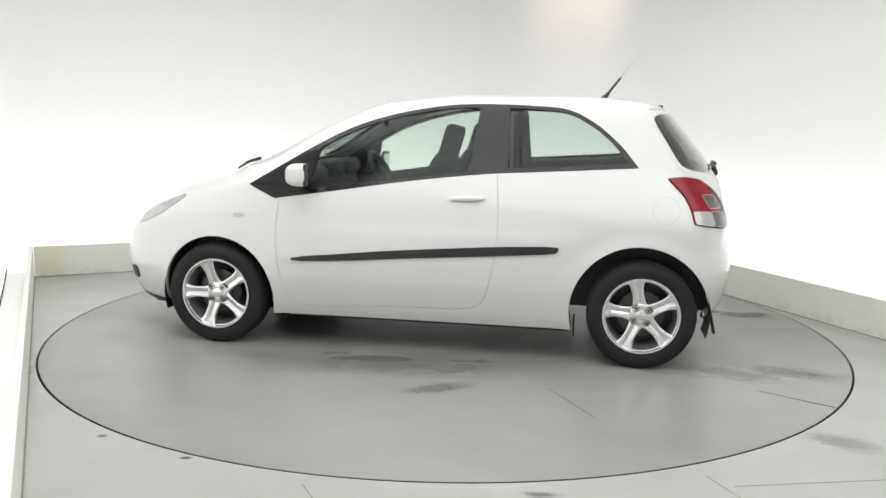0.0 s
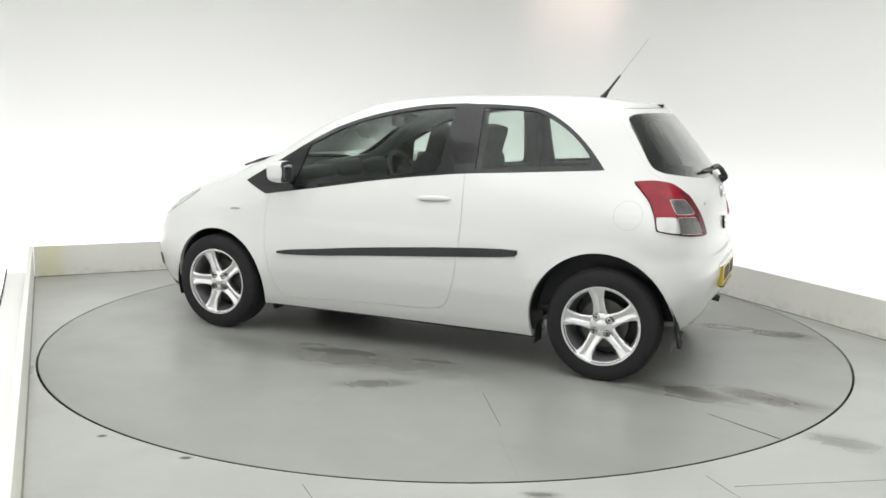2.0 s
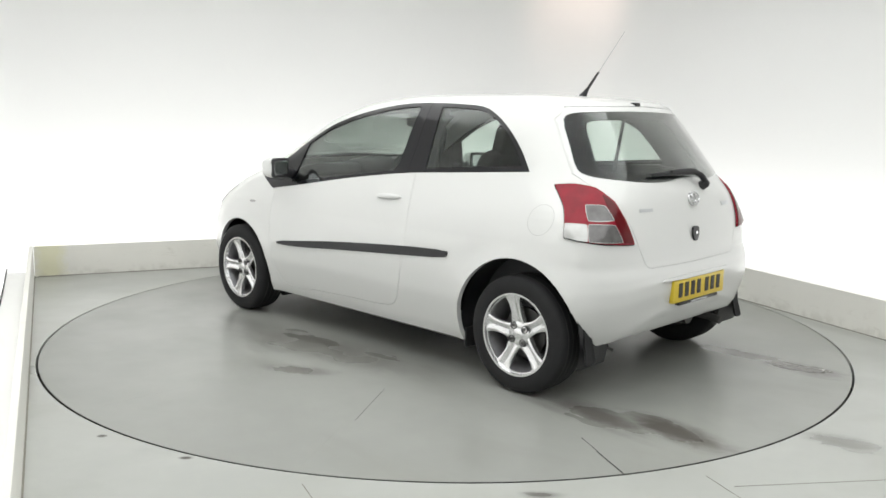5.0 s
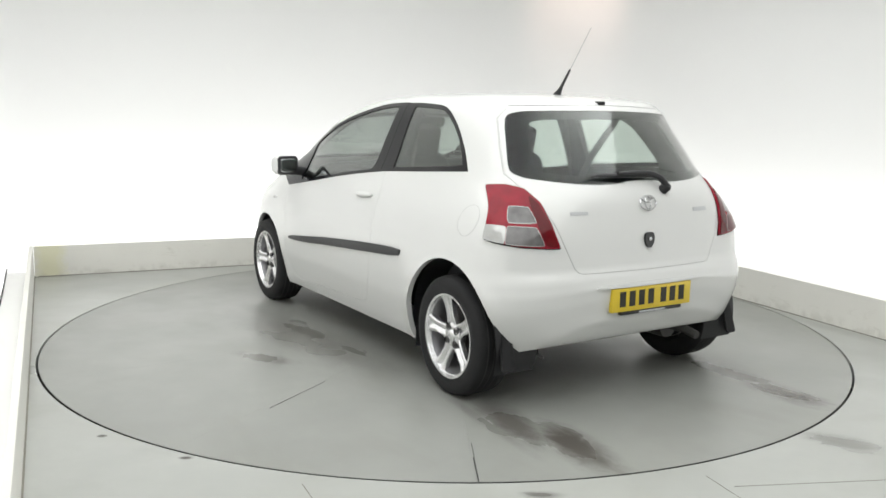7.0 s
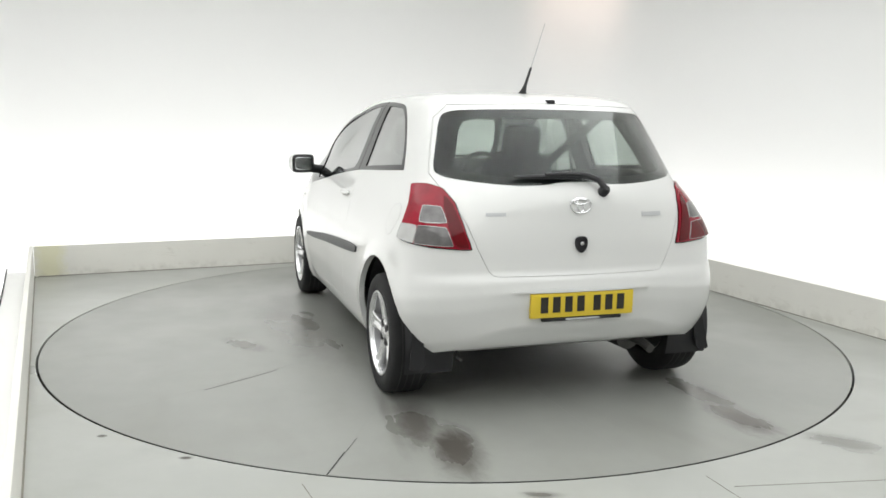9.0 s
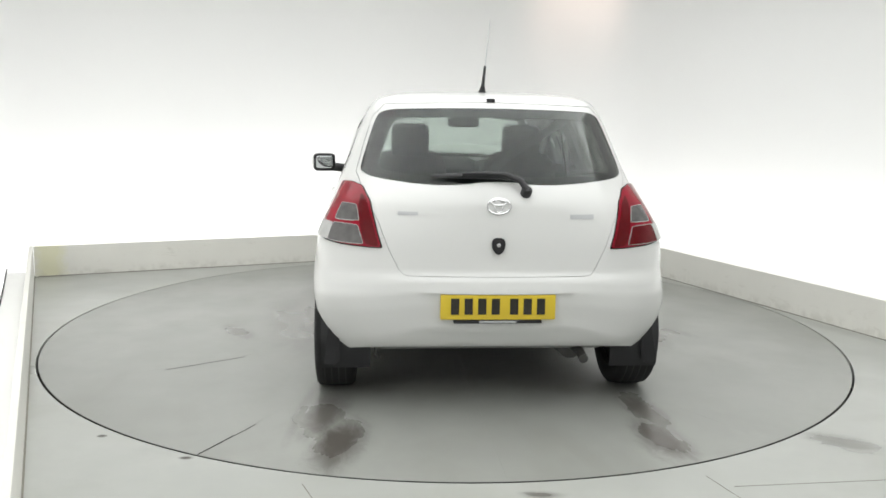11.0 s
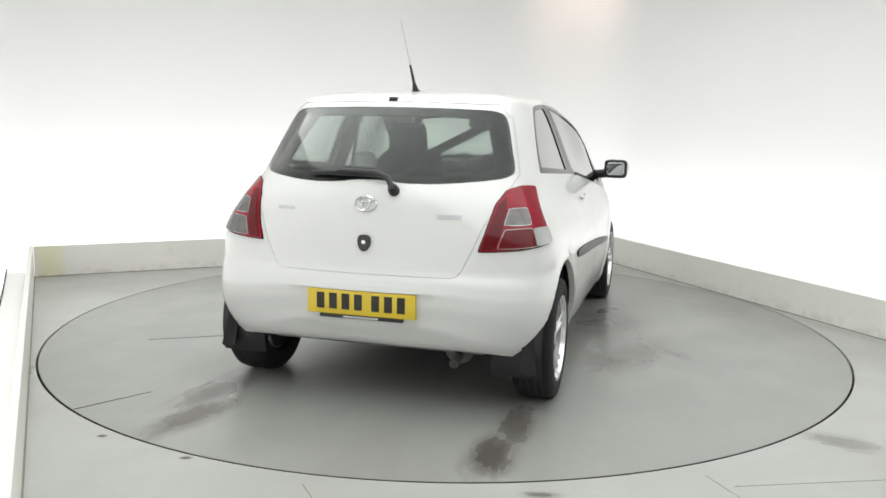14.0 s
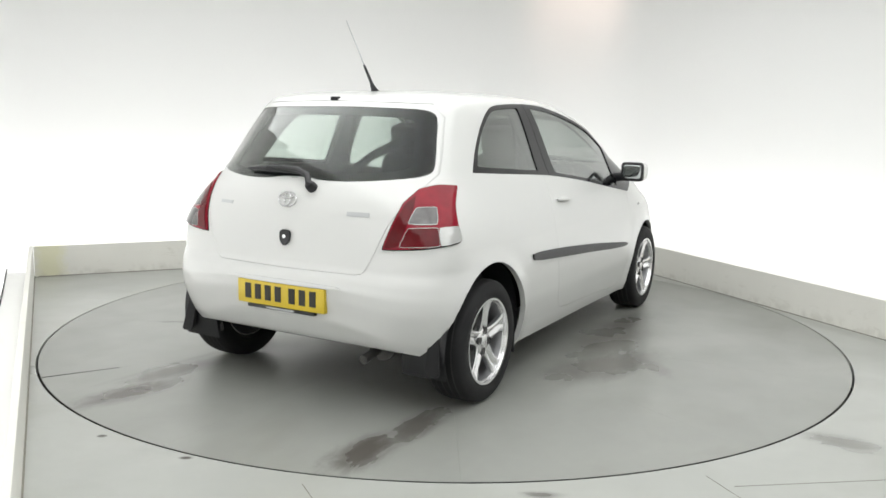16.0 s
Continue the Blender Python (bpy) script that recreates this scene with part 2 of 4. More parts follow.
# ---- the room ----
def room():
    # floor slab round the turntable
    bm = bmesh.new()
    n = 128
    R = 2.433 + 0.007
    inner = [bm.verts.new((R * math.cos(2 * math.pi * i / n), R * math.sin(2 * math.pi * i / n), 0)) for i in range(n)]
    inner_low = [bm.verts.new((v.co.x, v.co.y, -0.1)) for v in inner]
    outer = []
    turn = ROOM.to_3x3()
    for i in range(n):
        a = 2 * math.pi * i / n - radians(24)
        dx, dy = math.cos(a), math.sin(a)
        s = min([(4.6 / abs(dx)) if dx else 99, (3.6 / dy) if dy > 0 else (9.0 / -dy if dy < 0 else 99)])
        outer.append(bm.verts.new(turn @ Vector((dx * s, dy * s, 0))))
    for i in range(n):
        j = (i + 1) % n
        bm.faces.new((inner[i], inner[j], outer[j], outer[i])[::-1])
        bm.faces.new((inner[i], inner_low[i], inner_low[j], inner[j])[::-1])
    bmesh.ops.recalc_face_normals(bm, faces=bm.faces)
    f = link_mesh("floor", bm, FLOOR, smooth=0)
    tagged(f, "smooth pale grey painted concrete floor with damp stains and darker streaks along the low walls", "floor", kind="structure")
    # pit under the disc
    bm = bmesh.new()
    spin(bm, [(2.44, -0.1), (0.01, -0.1)], 64, Matrix())
    p = link_mesh("pit_base", bm, SEAM, smooth=0)
    tagged(p, "dark base under the turntable", "floor", kind="structure")
    # low walls
    def low_wall(name, x0, y0, x1, y1, side, label):
        bm = bmesh.new()
        d = Vector((x1 - x0, y1 - y0, 0)).normalized()
        o = Vector((-d.y, d.x, 0)) * side
        L = (Vector((x1, y1, 0)) - Vector((x0, y0, 0))).length
        m = Matrix.Translation((x0, y0, 0)) @ Matrix(((d.x, o.x, 0, 0), (d.y, o.y, 0, 0), (0, 0, 1, 0), (0, 0, 0, 1)))
        box(bm, (0, 0, 0), (L, 0.03, UP), 0.004, ROOM @ m)
        bmesh.ops.recalc_face_normals(bm, faces=bm.faces)
        return tagged(link_mesh(name, bm, CREAM, smooth=0), label, "low wall", kind="structure")
    low_wall("low_wall_back", N0 - 0.03, M1, N1 + 0.03, M1, 1, "cream-painted low board wall at the back of the platform")
    low_wall("low_wall_right", N1, M1, N1, -8.0, 1, "cream-painted low board wall along the platform")
    low_wall("low_wall_left", N0 - 0.035, M1 + 0.03, N0 + 0.225, -8.0, -1, "cream-painted low board wall along the platform")
    # dirt line where the low walls meet the floor
    for x0, y0, x1, y1 in ((N0, M1 - 0.004, N1, M1 - 0.004), (N1 - 0.004, M1, N1 - 0.004, -8.0), (N0 - 0.031, M1, N0 + 0.229, -8.0)):
        bm = bmesh.new()
        d = Vector((x1 - x0, y1 - y0, 0))
        box(bm, (0, -0.004, -0.01), (d.length, 0.004, 0.004), 0, ROOM @ Matrix.Translation((x0, y0, 0)) @ Matrix.Rotation(math.atan2(d.y, d.x), 4, "Z"))
        tagged(link_mesh("trim_joint", bm, GRIME, smooth=0), "dark dirty joint at the foot of the low wall", "trim", kind="structure")
    # white trough floor outside the low walls, and a loose cable on it
    for lo, hi in (((N1 + 0.04, -8.4), (4.5, 3.5)), ((N0 - 0.07, M1 + 0.04), (N1 + 0.03, 3.5))):
        bm = bmesh.new()
        box(bm, (*lo, -0.02), (*hi, 0.0025), 0, ROOM)
        tagged(link_mesh("trough_floor", bm, WALL, smooth=0), "white-painted floor of the light trough", "floor", kind="structure")
    bm = bmesh.new()
    edge = [bm.verts.new(ROOM @ Vector((x, y, 0.0025))) for x, y in ((-4.5, -8.4), (N0 + 0.24, -8.4), (N0 - 0.05, M1 + 0.03), (N0 - 0.08, 3.5), (-4.5, 3.5))]
    deep = [bm.verts.new(v.co - Vector((0, 0, 0.0225))) for v in edge]
    bm.faces.new(edge)
    bm.faces.new(deep[::-1])
    for i in range(5):
        bm.faces.new((edge[i], deep[i], deep[(i + 1) % 5], edge[(i + 1) % 5]))
    bmesh.ops.recalc_face_normals(bm, faces=bm.faces)
    tagged(link_mesh("trough_floor", bm, WALL, smooth=0), "white-painted floor of the light trough", "floor", kind="structure")
    bm = bmesh.new()
    tube(bm, [ROOM @ Vector(q) for q in ((-2.758, 2.95, 0.008), (-2.735, 2.2, 0.008), (-2.715, 1.5, 0.008), (-2.76, 0.9, 0.008))], 0.006, 8)
    tagged(link_mesh("cable", bm, SEAM), "thin dark cable lying in the white light trough", "cable")
    # cyclorama wall: one sheet round the platform with rounded corners, coved at foot and head
    W0, W1, WB, WF, RC = -3.45, 3.4, 3.5, -8.6, 0.9
    path = []
    for cx, cy, a0 in ((W0 + RC, WF + RC, 180), (W0 + RC, WB - RC, 180), (W1 - RC, WB - RC, 90), (W1 - RC, WF + RC, 0)):
        arc = range(0, 91, 9)
        if cy < 0:
            a0 = 270 if cx < 0 else 0
        for k in arc:
            a = radians(a0 - k)
            path.append((cx, cy, math.cos(a), math.sin(a)))
    cove = 0.25
    section = [(-cove + cove * math.sin(radians(a)), 0.003 + cove - cove * math.cos(radians(a))) for a in range(0, 91, 15)]
    section += [(0, z) for z in (0.8, 1.5, 2.2, CEIL - 0.5)]
    section += [(-0.5 + 0.5 * math.cos(radians(a)), CEIL - 0.5 + 0.5 * math.sin(radians(a))) for a in range(15, 91, 15)]
    bm = bmesh.new()
    rows = []
    for off, z in section:
        rows.append([bm.verts.new(ROOM @ Vector((cx + (RC + off) * dx, cy + (RC + off) * dy, z))) for cx, cy, dx, dy in path])
    for a, b in zip(rows, rows[1:]):
        for i in range(len(path)):
            j = (i + 1) % len(path)
            bm.faces.new((a[i], a[j], b[j], b[i]))
    bmesh.ops.recalc_face_normals(bm, faces=bm.faces)
    bmesh.ops.solidify(bm, geom=bm.faces[:], thickness=-0.06)
    bmesh.ops.recalc_face_normals(bm, faces=bm.faces)
    w = link_mesh("wall_cyclorama", bm, WALL, smooth=50)
    tagged(w, "seamless white cyclorama wall with rounded corners", "wall", kind="structure")
    bm = bmesh.new()
    box(bm, (W0 - 0.1, WF - 0.1, CEIL - 0.008), (W1 + 0.1, WB + 0.1, CEIL + 0.1), 0, ROOM)
    tagged(link_mesh("ceiling", bm, WALL, smooth=0), "plain white ceiling", "ceiling", kind="structure")


# the last six rows: faint darker streaks along the feet of the low walls
FLOOR_BLOTS = [(1.72, -1.95, 0.20, 0.10, -35, 0.55), (0.36, -2.52, 0.10, 0.035, 0, 0.7), (-1.44, -2.04, 0.025, 0.02, 0, 0.8),
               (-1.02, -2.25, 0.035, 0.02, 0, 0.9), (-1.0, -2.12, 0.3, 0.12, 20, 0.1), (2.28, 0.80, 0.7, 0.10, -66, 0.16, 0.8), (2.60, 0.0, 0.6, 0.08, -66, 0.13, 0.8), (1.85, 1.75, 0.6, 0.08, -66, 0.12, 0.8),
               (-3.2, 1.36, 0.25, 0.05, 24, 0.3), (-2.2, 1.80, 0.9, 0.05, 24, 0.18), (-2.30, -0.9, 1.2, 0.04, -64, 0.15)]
FLOOR = floor_material("painted_concrete", FLOOR_BLOTS)
# broad damp patches right of the car also carry its dark reflection as colour
DISC_BLOTS = [(-1.66, 0.72, 0.36, 0.12, -10, 0.75), (-2.02, 0.65, 0.36, 0.125, -12, 0.9), (-1.70, -0.78, 0.32, 0.10, 4, 0.75), (-2.05, -0.74, 0.30, 0.12, 0, 0.9),
              (0.25, 0.88, 0.45, 0.085, 10, 0.7), (-0.17, 1.31, 0.24, 0.085, 30, 0.6), (-0.25, 0.82, 0.28, 0.06, 5, 0.5), (-1.60, 0.82, 0.5, 0.04, -6, 0.35),
              (-0.35, -1.20, 0.55, 0.22, -20, 0.66, 0.9), (0.25, -1.05, 0.75, 0.26, 8, 0.60, 0.8), (0.55, -1.00, 0.55, 0.16, -6, 0.62, 1.0), (-0.20, -1.42, 0.30, 0.08, 40, 0.45, 1.2), (0.85, 0.95, 0.4, 0.12, 0, 0.35, 0.9),
              (0.15, 0.95, 1.0, 0.26, 6, 0.46, 0.8)]
DISC = floor_material("turntable_concrete", DISC_BLOTS, (0.285, 0.292, 0.270))
room()


def turntable():
    root = new("turntable")
    tagged(root, "round flush concrete-topped turntable with damp tyre stains", "turntable")
    R, n = 2.433 - 0.006, 12
    for k in range(n):
        # one wedge of the deck, a hair's breadth from the next
        a0, a1 = radians(30 * k), radians(30 * (k + 1))
        bm = bmesh.new()
        g = 0.0002
        ring = []
        for z in (0.0, -0.09):
            c, s = math.cos((a0 + a1) / 2), math.sin((a0 + a1) / 2)
            row = [bm.verts.new((c * g / math.sin(radians(15)), s * g / math.sin(radians(15)), z))]
            for i in range(13):
                a = a0 + g / R + (a1 - a0 - 2 * g / R) * i / 12
                row.append(bm.verts.new((R * math.cos(a), R * math.sin(a), z)))
            ring.append(row)
        bm.faces.new(ring[0])
        bm.faces.new(ring[1][::-1])
        for i in range(14):
            j = (i + 1) % 14
            bm.faces.new((ring[0][i], ring[1][i], ring[1][j], ring[0][j]))
        bmesh.ops.recalc_face_normals(bm, faces=bm.faces)
        link_mesh("deck_panel", bm, DISC, root, smooth=0)
    # the one joint that has opened at the rim, and a faint one beside it
    for a, r0, r1, w in ((150.2, 2.20, 2.425, 0.0028), (150.3, 2.05, 2.20, 0.001), (121.0, 1.40, 1.85, 0.0005)):
        bm = bmesh.new()
        box(bm, (r0, -w, -0.02), (r1, w, 0.0015), 0, pose(0, 0, 0, 0, 0, a))
        link_mesh("deck_joint", bm, SEAM, root, "dark open joint", 0)
    bm = bmesh.new()
    spin(bm, [(R + 0.001, -0.09), (R + 0.001, -0.002), (R - 0.002, -0.0015), (R - 0.004, -0.02)], 128, Matrix())
    bmesh.ops.recalc_face_normals(bm, faces=bm.faces)
    link_mesh("deck_rim", bm, SEAM, root, "dark steel rim of the turntable", 0)
    return root


disc = turntable()

for x0, y0, x1, y1, w in ((-0.52, -2.47, -0.36, -2.80, 0.0018), (1.02, -2.33, 1.10, -2.55, 0.0012), (1.10, -2.42, 1.75, -2.33, 0.001)):
    bm = bmesh.new()
    d = Vector((x1 - x0, y1 - y0, 0))
    box(bm, (0, -w, -0.02), (d.length, w, 0.0012), 0, Matrix.Translation((x0, y0, 0)) @ d.to_track_quat("X", "Z").to_matrix().to_4x4())
    tagged(link_mesh("floor_joint", bm, GRIME, smooth=0), "fine dark crack in the concrete floor", "floor joint", kind="structure")


# ---- the car ----
# Heights of the body's level lines, with where each one ends at nose and tail, its half width, and how square its corners are.
LEVELS = [  # z, front x, rear x, half width, front p, rear p, q
    (0.19, 1.93, -1.722, 0.790, 5.0, 6.0, 3.0), (0.24, 2.00, -1.736, 0.812, 5.2, 6.0, 3.0), (0.32, 2.04, -1.740, 0.830, 5.2, 6.5, 3.1),
    (0.42, 2.055, -1.750, 0.842, 5.2, 7.0, 3.2), (0.52, 2.045, -1.753, 0.847, 5.2, 7.0, 3.2), (0.60, 2.02, -1.744, 0.846, 5.2, 7.0, 3.2),
    (0.645, 1.995, -1.730, 0.844, 5.2, 7.0, 3.2), (0.665, 1.98, -1.722, 0.843, 5.2, 7.0, 3.2), (0.72, 1.94, -1.716, 0.838, 5.2, 7.2, 3.2),
    (0.78, 1.86, -1.713, 0.830, 5.2, 7.4, 3.2), (0.84, 1.76, -1.708, 0.818, 4.5, 7.6, 3.2), (0.88, 1.67, -1.704, 0.807, 4.8, 7.8, 3.2),
    (0.92, 1.55, -1.699, 0.794, 5.2, 8.0, 3.2), (0.96, 1.42, -1.694, 0.779, 5.6, 8.0, 3.2), (1.00, 1.30, -1.682, 0.762, 5.6, 8.0, 3.2),
    (1.04, 1.205, -1.660, 0.745, 5.4, 8.2, 3.2), (1.10, 1.055, -1.620, 0.719, 5.0, 8.4, 3.2), (1.16, 0.94, -1.574, 0.695, 4.8, 8.6, 3.2),
    (1.22, 0.828, -1.526, 0.672, 4.6, 8.8, 3.2), (1.28, 0.712, -1.476, 0.648, 4.4, 9.0, 3.2), (1.34, 0.588, -1.423, 0.622, 4.2, 9.0, 3.2),
    (1.385, 0.490, -1.382, 0.600, 4.0, 9.0, 3.2), (1.415, 0.425, -1.350, 0.580, 4.0, 9.0, 3.2), (1.434, 0.345, -1.325, 0.560, 4.0, 8.0, 3.2),
    (1.450, 0.25, -1.27, 0.530, 4.0, 7.0, 3.2), (1.463, 0.14, -1.19, 0.490, 4.0, 6.0, 3.2), (1.474, 0.02, -1.09, 0.430, 4.0, 5.0, 3.0),
    (1.483, -0.12, -0.96, 0.34, 4.0, 4.5, 3.0), (1.489, -0.27, -0.82, 0.23, 3.5, 3.5, 2.6), (1.492, -0.42, -0.66, 0.11, 3.0, 3.0, 2.4)]


def level(z):
    """The level line's numbers at any height."""
    rows = LEVELS
    if z <= rows[0][0]:
        return rows[0][1:]
    for a, b in zip(rows, rows[1:]):
        if z <= b[0]:
            f = (z - a[0]) / (b[0] - a[0])
            return tuple(p + (q - p) * f for p, q in zip(a[1:], b[1:]))
    return rows[-1][1:]


def ease(t):
    t = min(1, max(0, t))
    return t * t * (3 - 2 * t)


def half_outline(row, n, z):
    """One side of a level line from the tail's middle to the nose's middle, evenly spaced."""
    xf, xr, w, pf, pr, q = row
    low = min(1, max(0, (1.06 - z) / 0.36))
    low = low * low * (3 - 2 * low)
    pr, qr = (13.0 + 16.0 * low, 2.0 + 0.2 * low) if w > 0.55 else (13.0 - 9.0 * min(1, (0.55 - w) / 0.3), 2.0 + 0.8 * min(1, (0.55 - w) / 0.3))
    mid = (xf + xr) / 2 + 0.02
    k = ease((z - 1.28) / 0.2)
    front_mid = 0.15 * (1 - k) + mid * k
    k = ease((z - 1.0) / 0.6)
    rear_mid = min(front_mid, 0.15 * (1 - k) + mid * k)
    pts = []
    for i in range(2401):
        a = math.pi * i / 2400
        c, s = -math.cos(a), math.sin(a)
        p, xc, ext, e = (pf, front_mid, xf - front_mid, q) if c > 0 else (pr, rear_mid, rear_mid - xr, qr)
        u = abs(c) ** (2 / p)
        pts.append((xc + math.copysign(u, c) * ext, w * s ** (2 / e) * (1 if c > 0 else 1 - (0.03 * (1 - low) + 0.024 * min(1, max(0, (0.78 - z) / 0.12))) * u * u)))
    pts[0], pts[-1] = (xr, 0.0), (xf, 0.0)
    arr = np.array(pts)
    d = np.concatenate([[0], np.cumsum(np.hypot(*np.diff(arr, axis=0).T))])
    s = np.linspace(0, d[-1], n)
    return np.stack([np.interp(s, d, arr[:, 0]), np.interp(s, d, arr[:, 1])], 1)


def lifted(x, z, y=0.0):
    """The underside rises towards the tail, less so at the bumper's corners."""
    side = min(1, max(0, (abs(y) - 0.30) / 0.42))
    k = min(1, max(0, (-x - 1.30) / 0.40))
    k = k * k * (3 - 2 * k)
    if z < 0.66:
        z += (0.198 - 0.082 * side * side * (3 - 2 * side)) * k * (0.66 - z) / 0.47
    return z


def tucked(x, z):
    """The rear bumper draws in towards its lower edge."""
    k = min(1, max(0, (-x - 1.50) / 0.15))
    return 1 - 0.11 * k * (max(0, 0.50 - z) / 0.28) ** 2


def swell(x, y, z):
    """How far the body side stands out: lips round the wheel arches and the fuller lower door."""
    if z > 0.9:
        return 0.0
    out = 0.0
    for xc, zc, r in ((1.228, 0.285, 0.355), (-1.213, 0.300, 0.376)):
        d = math.hypot(x - xc, z - zc) - r
        out = max(out, 0.013 * math.exp(-(d / 0.045) ** 2))
    door = ease((z - 0.30) / 0.12) * (1 - ease((z - 0.68) / 0.08)) * ease((x + 0.98) / 0.20) * (1 - ease((x - 0.80) / 0.20))
    return (out + 0.009 * door) * ease((abs(y) - 0.66) / 0.10)


def loft(n=150):
    bm = bmesh.new()
    zs = []
    for (a, *_), (b, *_) in zip(LEVELS, LEVELS[1:]):
        steps = max(1, math.ceil((b - a) / 0.025)) if b < 0.8 else 2 if b - a > 0.045 else 1
        zs += [a + (b - a) * k / steps for k in range(steps)]
    zs.append(LEVELS[-1][0])
    rings = []
    for z in zs:
        h = half_outline(level(z), n, z)
        loop = [(x, y) for x, y in h] + [(x, -y) for x, y in h[-2:0:-1]]
        rings.append([bm.verts.new((x, y * tucked(x, z) * (1 + 0.020 * ease((x - 0.1) / 0.9) + 0.038 * ease(x / 0.5) * ease((z - 1.0) / 0.2)) + math.copysign(swell(x, y, z), y), lifted(x, z, y))) for x, y in loop])
    for a, b in zip(rings, rings[1:]):
        for i in range(len(a)):
            j = (i + 1) % len(a)
            bm.faces.new((a[j], a[i], b[i], b[j]))
    for ring, flip in ((rings[0], False), (rings[-1], True)):
        m = len(ring) // 2
        # caps as strips between the two sides
        left, right = ring[:m + 1], [ring[0]] + ring[:m - 1:-1]
        for i in range(m):
            q = []
            for v in (left[i], left[i + 1], right[i + 1], right[i]):
                if v not in q:
                    q.append(v)
            if len(q) > 2:
                bm.faces.new(q[::-1] if flip else q)
    bmesh.ops.recalc_face_normals(bm, faces=bm.faces)
    return bm


from mathutils.bvhtree import BVHTree

_outer = loft()
SKIN = BVHTree.FromBMesh(_outer)

# ways of looking at the skin: (a, b) on a plane, seen along a direction
SIDE_L = lambda a, b: (Vector((a, 3, b)), Vector((0, -1, 0)))
SIDE_R = lambda a, b: (Vector((a, -3, b)), Vector((0, 1, 0)))
REAR = lambda a, b: (Vector((-4, a, b)), Vector((1, 0, 0)))
FRONT = lambda a, b: (Vector((4, a, b)), Vector((-1, 0, 0)))
TOP = lambda a, b: (Vector((a, b, 4)), Vector((0, 0, -1)))
Q = math.sqrt(0.5)
DIAG_L = lambda a, b: (Vector((a * Q, a * Q, b)) + Vector((-Q, Q, 0)) * 5, Vector((Q, -Q, 0)))
DIAG_R = lambda a, b: (Vector((a * Q, -a * Q, b)) + Vector((-Q, -Q, 0)) * 5, Vector((Q, Q, 0)))
FDIAG_L = lambda a, b: (Vector((a * Q, -a * Q, b)) + Vector((Q, Q, 0)) * 5, Vector((-Q, -Q, 0)))
FDIAG_R = lambda a, b: (Vector((a * Q, a * Q, b)) + Vector((Q, -Q, 0)) * 5, Vector((-Q, Q, 0)))


def on_skin(view, a, b, out=0.0):
    o, d = view(a, b)
    hit, nor, _, _ = SKIN.ray_cast(o, d)
    if hit is None:
        hit, nor, _, _ = SKIN.find_nearest(o + d * 3)
    return hit + nor * out


def smooth_poly(poly, step=0.02, rounds=0):
    """The outline cut into short steps; rounds: corners cut so many times."""
    pts = [Vector(p) for p in poly]
    for _ in range(rounds):
        q = []
        for i, p in enumerate(pts):
            r = pts[(i + 1) % len(pts)]
            q += [p * 0.75 + r * 0.25, p * 0.25 + r * 0.75]
        pts = q
    out = []
    for i, p in enumerate(pts):
        r = pts[(i + 1) % len(pts)]
        k = max(1, round((r - p).length / step))
        out += [p.lerp(r, j / k) for j in range(k)]
    return out


def soft(poly, r=0.012):
    """The outline with its corners cut off r from their tips, to be rounded."""
    pts = [Vector(p) for p in poly]
    out = []
    for i, p in enumerate(pts):
        for q in (pts[i - 1], pts[(i + 1) % len(pts)]):
            d = q - p
            out.append(p + d * min(0.45, r / d.length))
    return out


def grown(poly, d):
    """The outline moved outwards by d (inwards if negative)."""
    pts = [Vector(p) for p in poly]
    area = sum(p.x * q.y - q.x * p.y for p, q in zip(pts, pts[1:] + pts[:1]))
    sgn = 1 if area > 0 else -1
    out = []
    for i, p in enumerate(pts):
        a, b = (p - pts[i - 1]).normalized(), (pts[(i + 1) % len(pts)] - p).normalized()
        n = Vector((a.y + b.y, -(a.x + b.x))) * sgn
        n.normalize()
        k = max(0.5, n.dot(Vector((a.y, -a.x)) * sgn))
        out.append(p + n * d / k)
    return out


def patch(poly, view, out=0.002, thick=0.004, rounds=1, rings=7, step=0.02, dome=0.0):
    """A plate that follows the skin inside an outline."""
    edge = smooth_poly(poly, step, rounds)
    c = sum(edge, Vector((0, 0))) / len(edge)
    bm = bmesh.new()
    layers = []
    for off in (out, out - thick):
        rows = []
        for k in range(rings):
            f = 1 - k / rings
            lift = dome * (1 - f * f) if off == out else 0
            rows.append([bm.verts.new(on_skin(view, *(c + (p - c) * f), off + lift)) for p in edge])
        mid = bm.verts.new(on_skin(view, *c, off + (dome if off == out else 0)))
        layers.append((rows, mid))
    n = len(edge)
    for rows, mid in layers:
        for a, b in zip(rows, rows[1:]):
            for i in range(n):
                bm.faces.new((a[i], a[(i + 1) % n], b[(i + 1) % n], b[i]))
        for i in range(n):
            bm.faces.new((rows[-1][i], rows[-1][(i + 1) % n], mid))
    a, b = layers[0][0][0], layers[1][0][0]
    for i in range(n):
        bm.faces.new((a[i], b[i], b[(i + 1) % n], a[(i + 1) % n]))
    bmesh.ops.recalc_face_normals(bm, faces=bm.faces)
    return bm


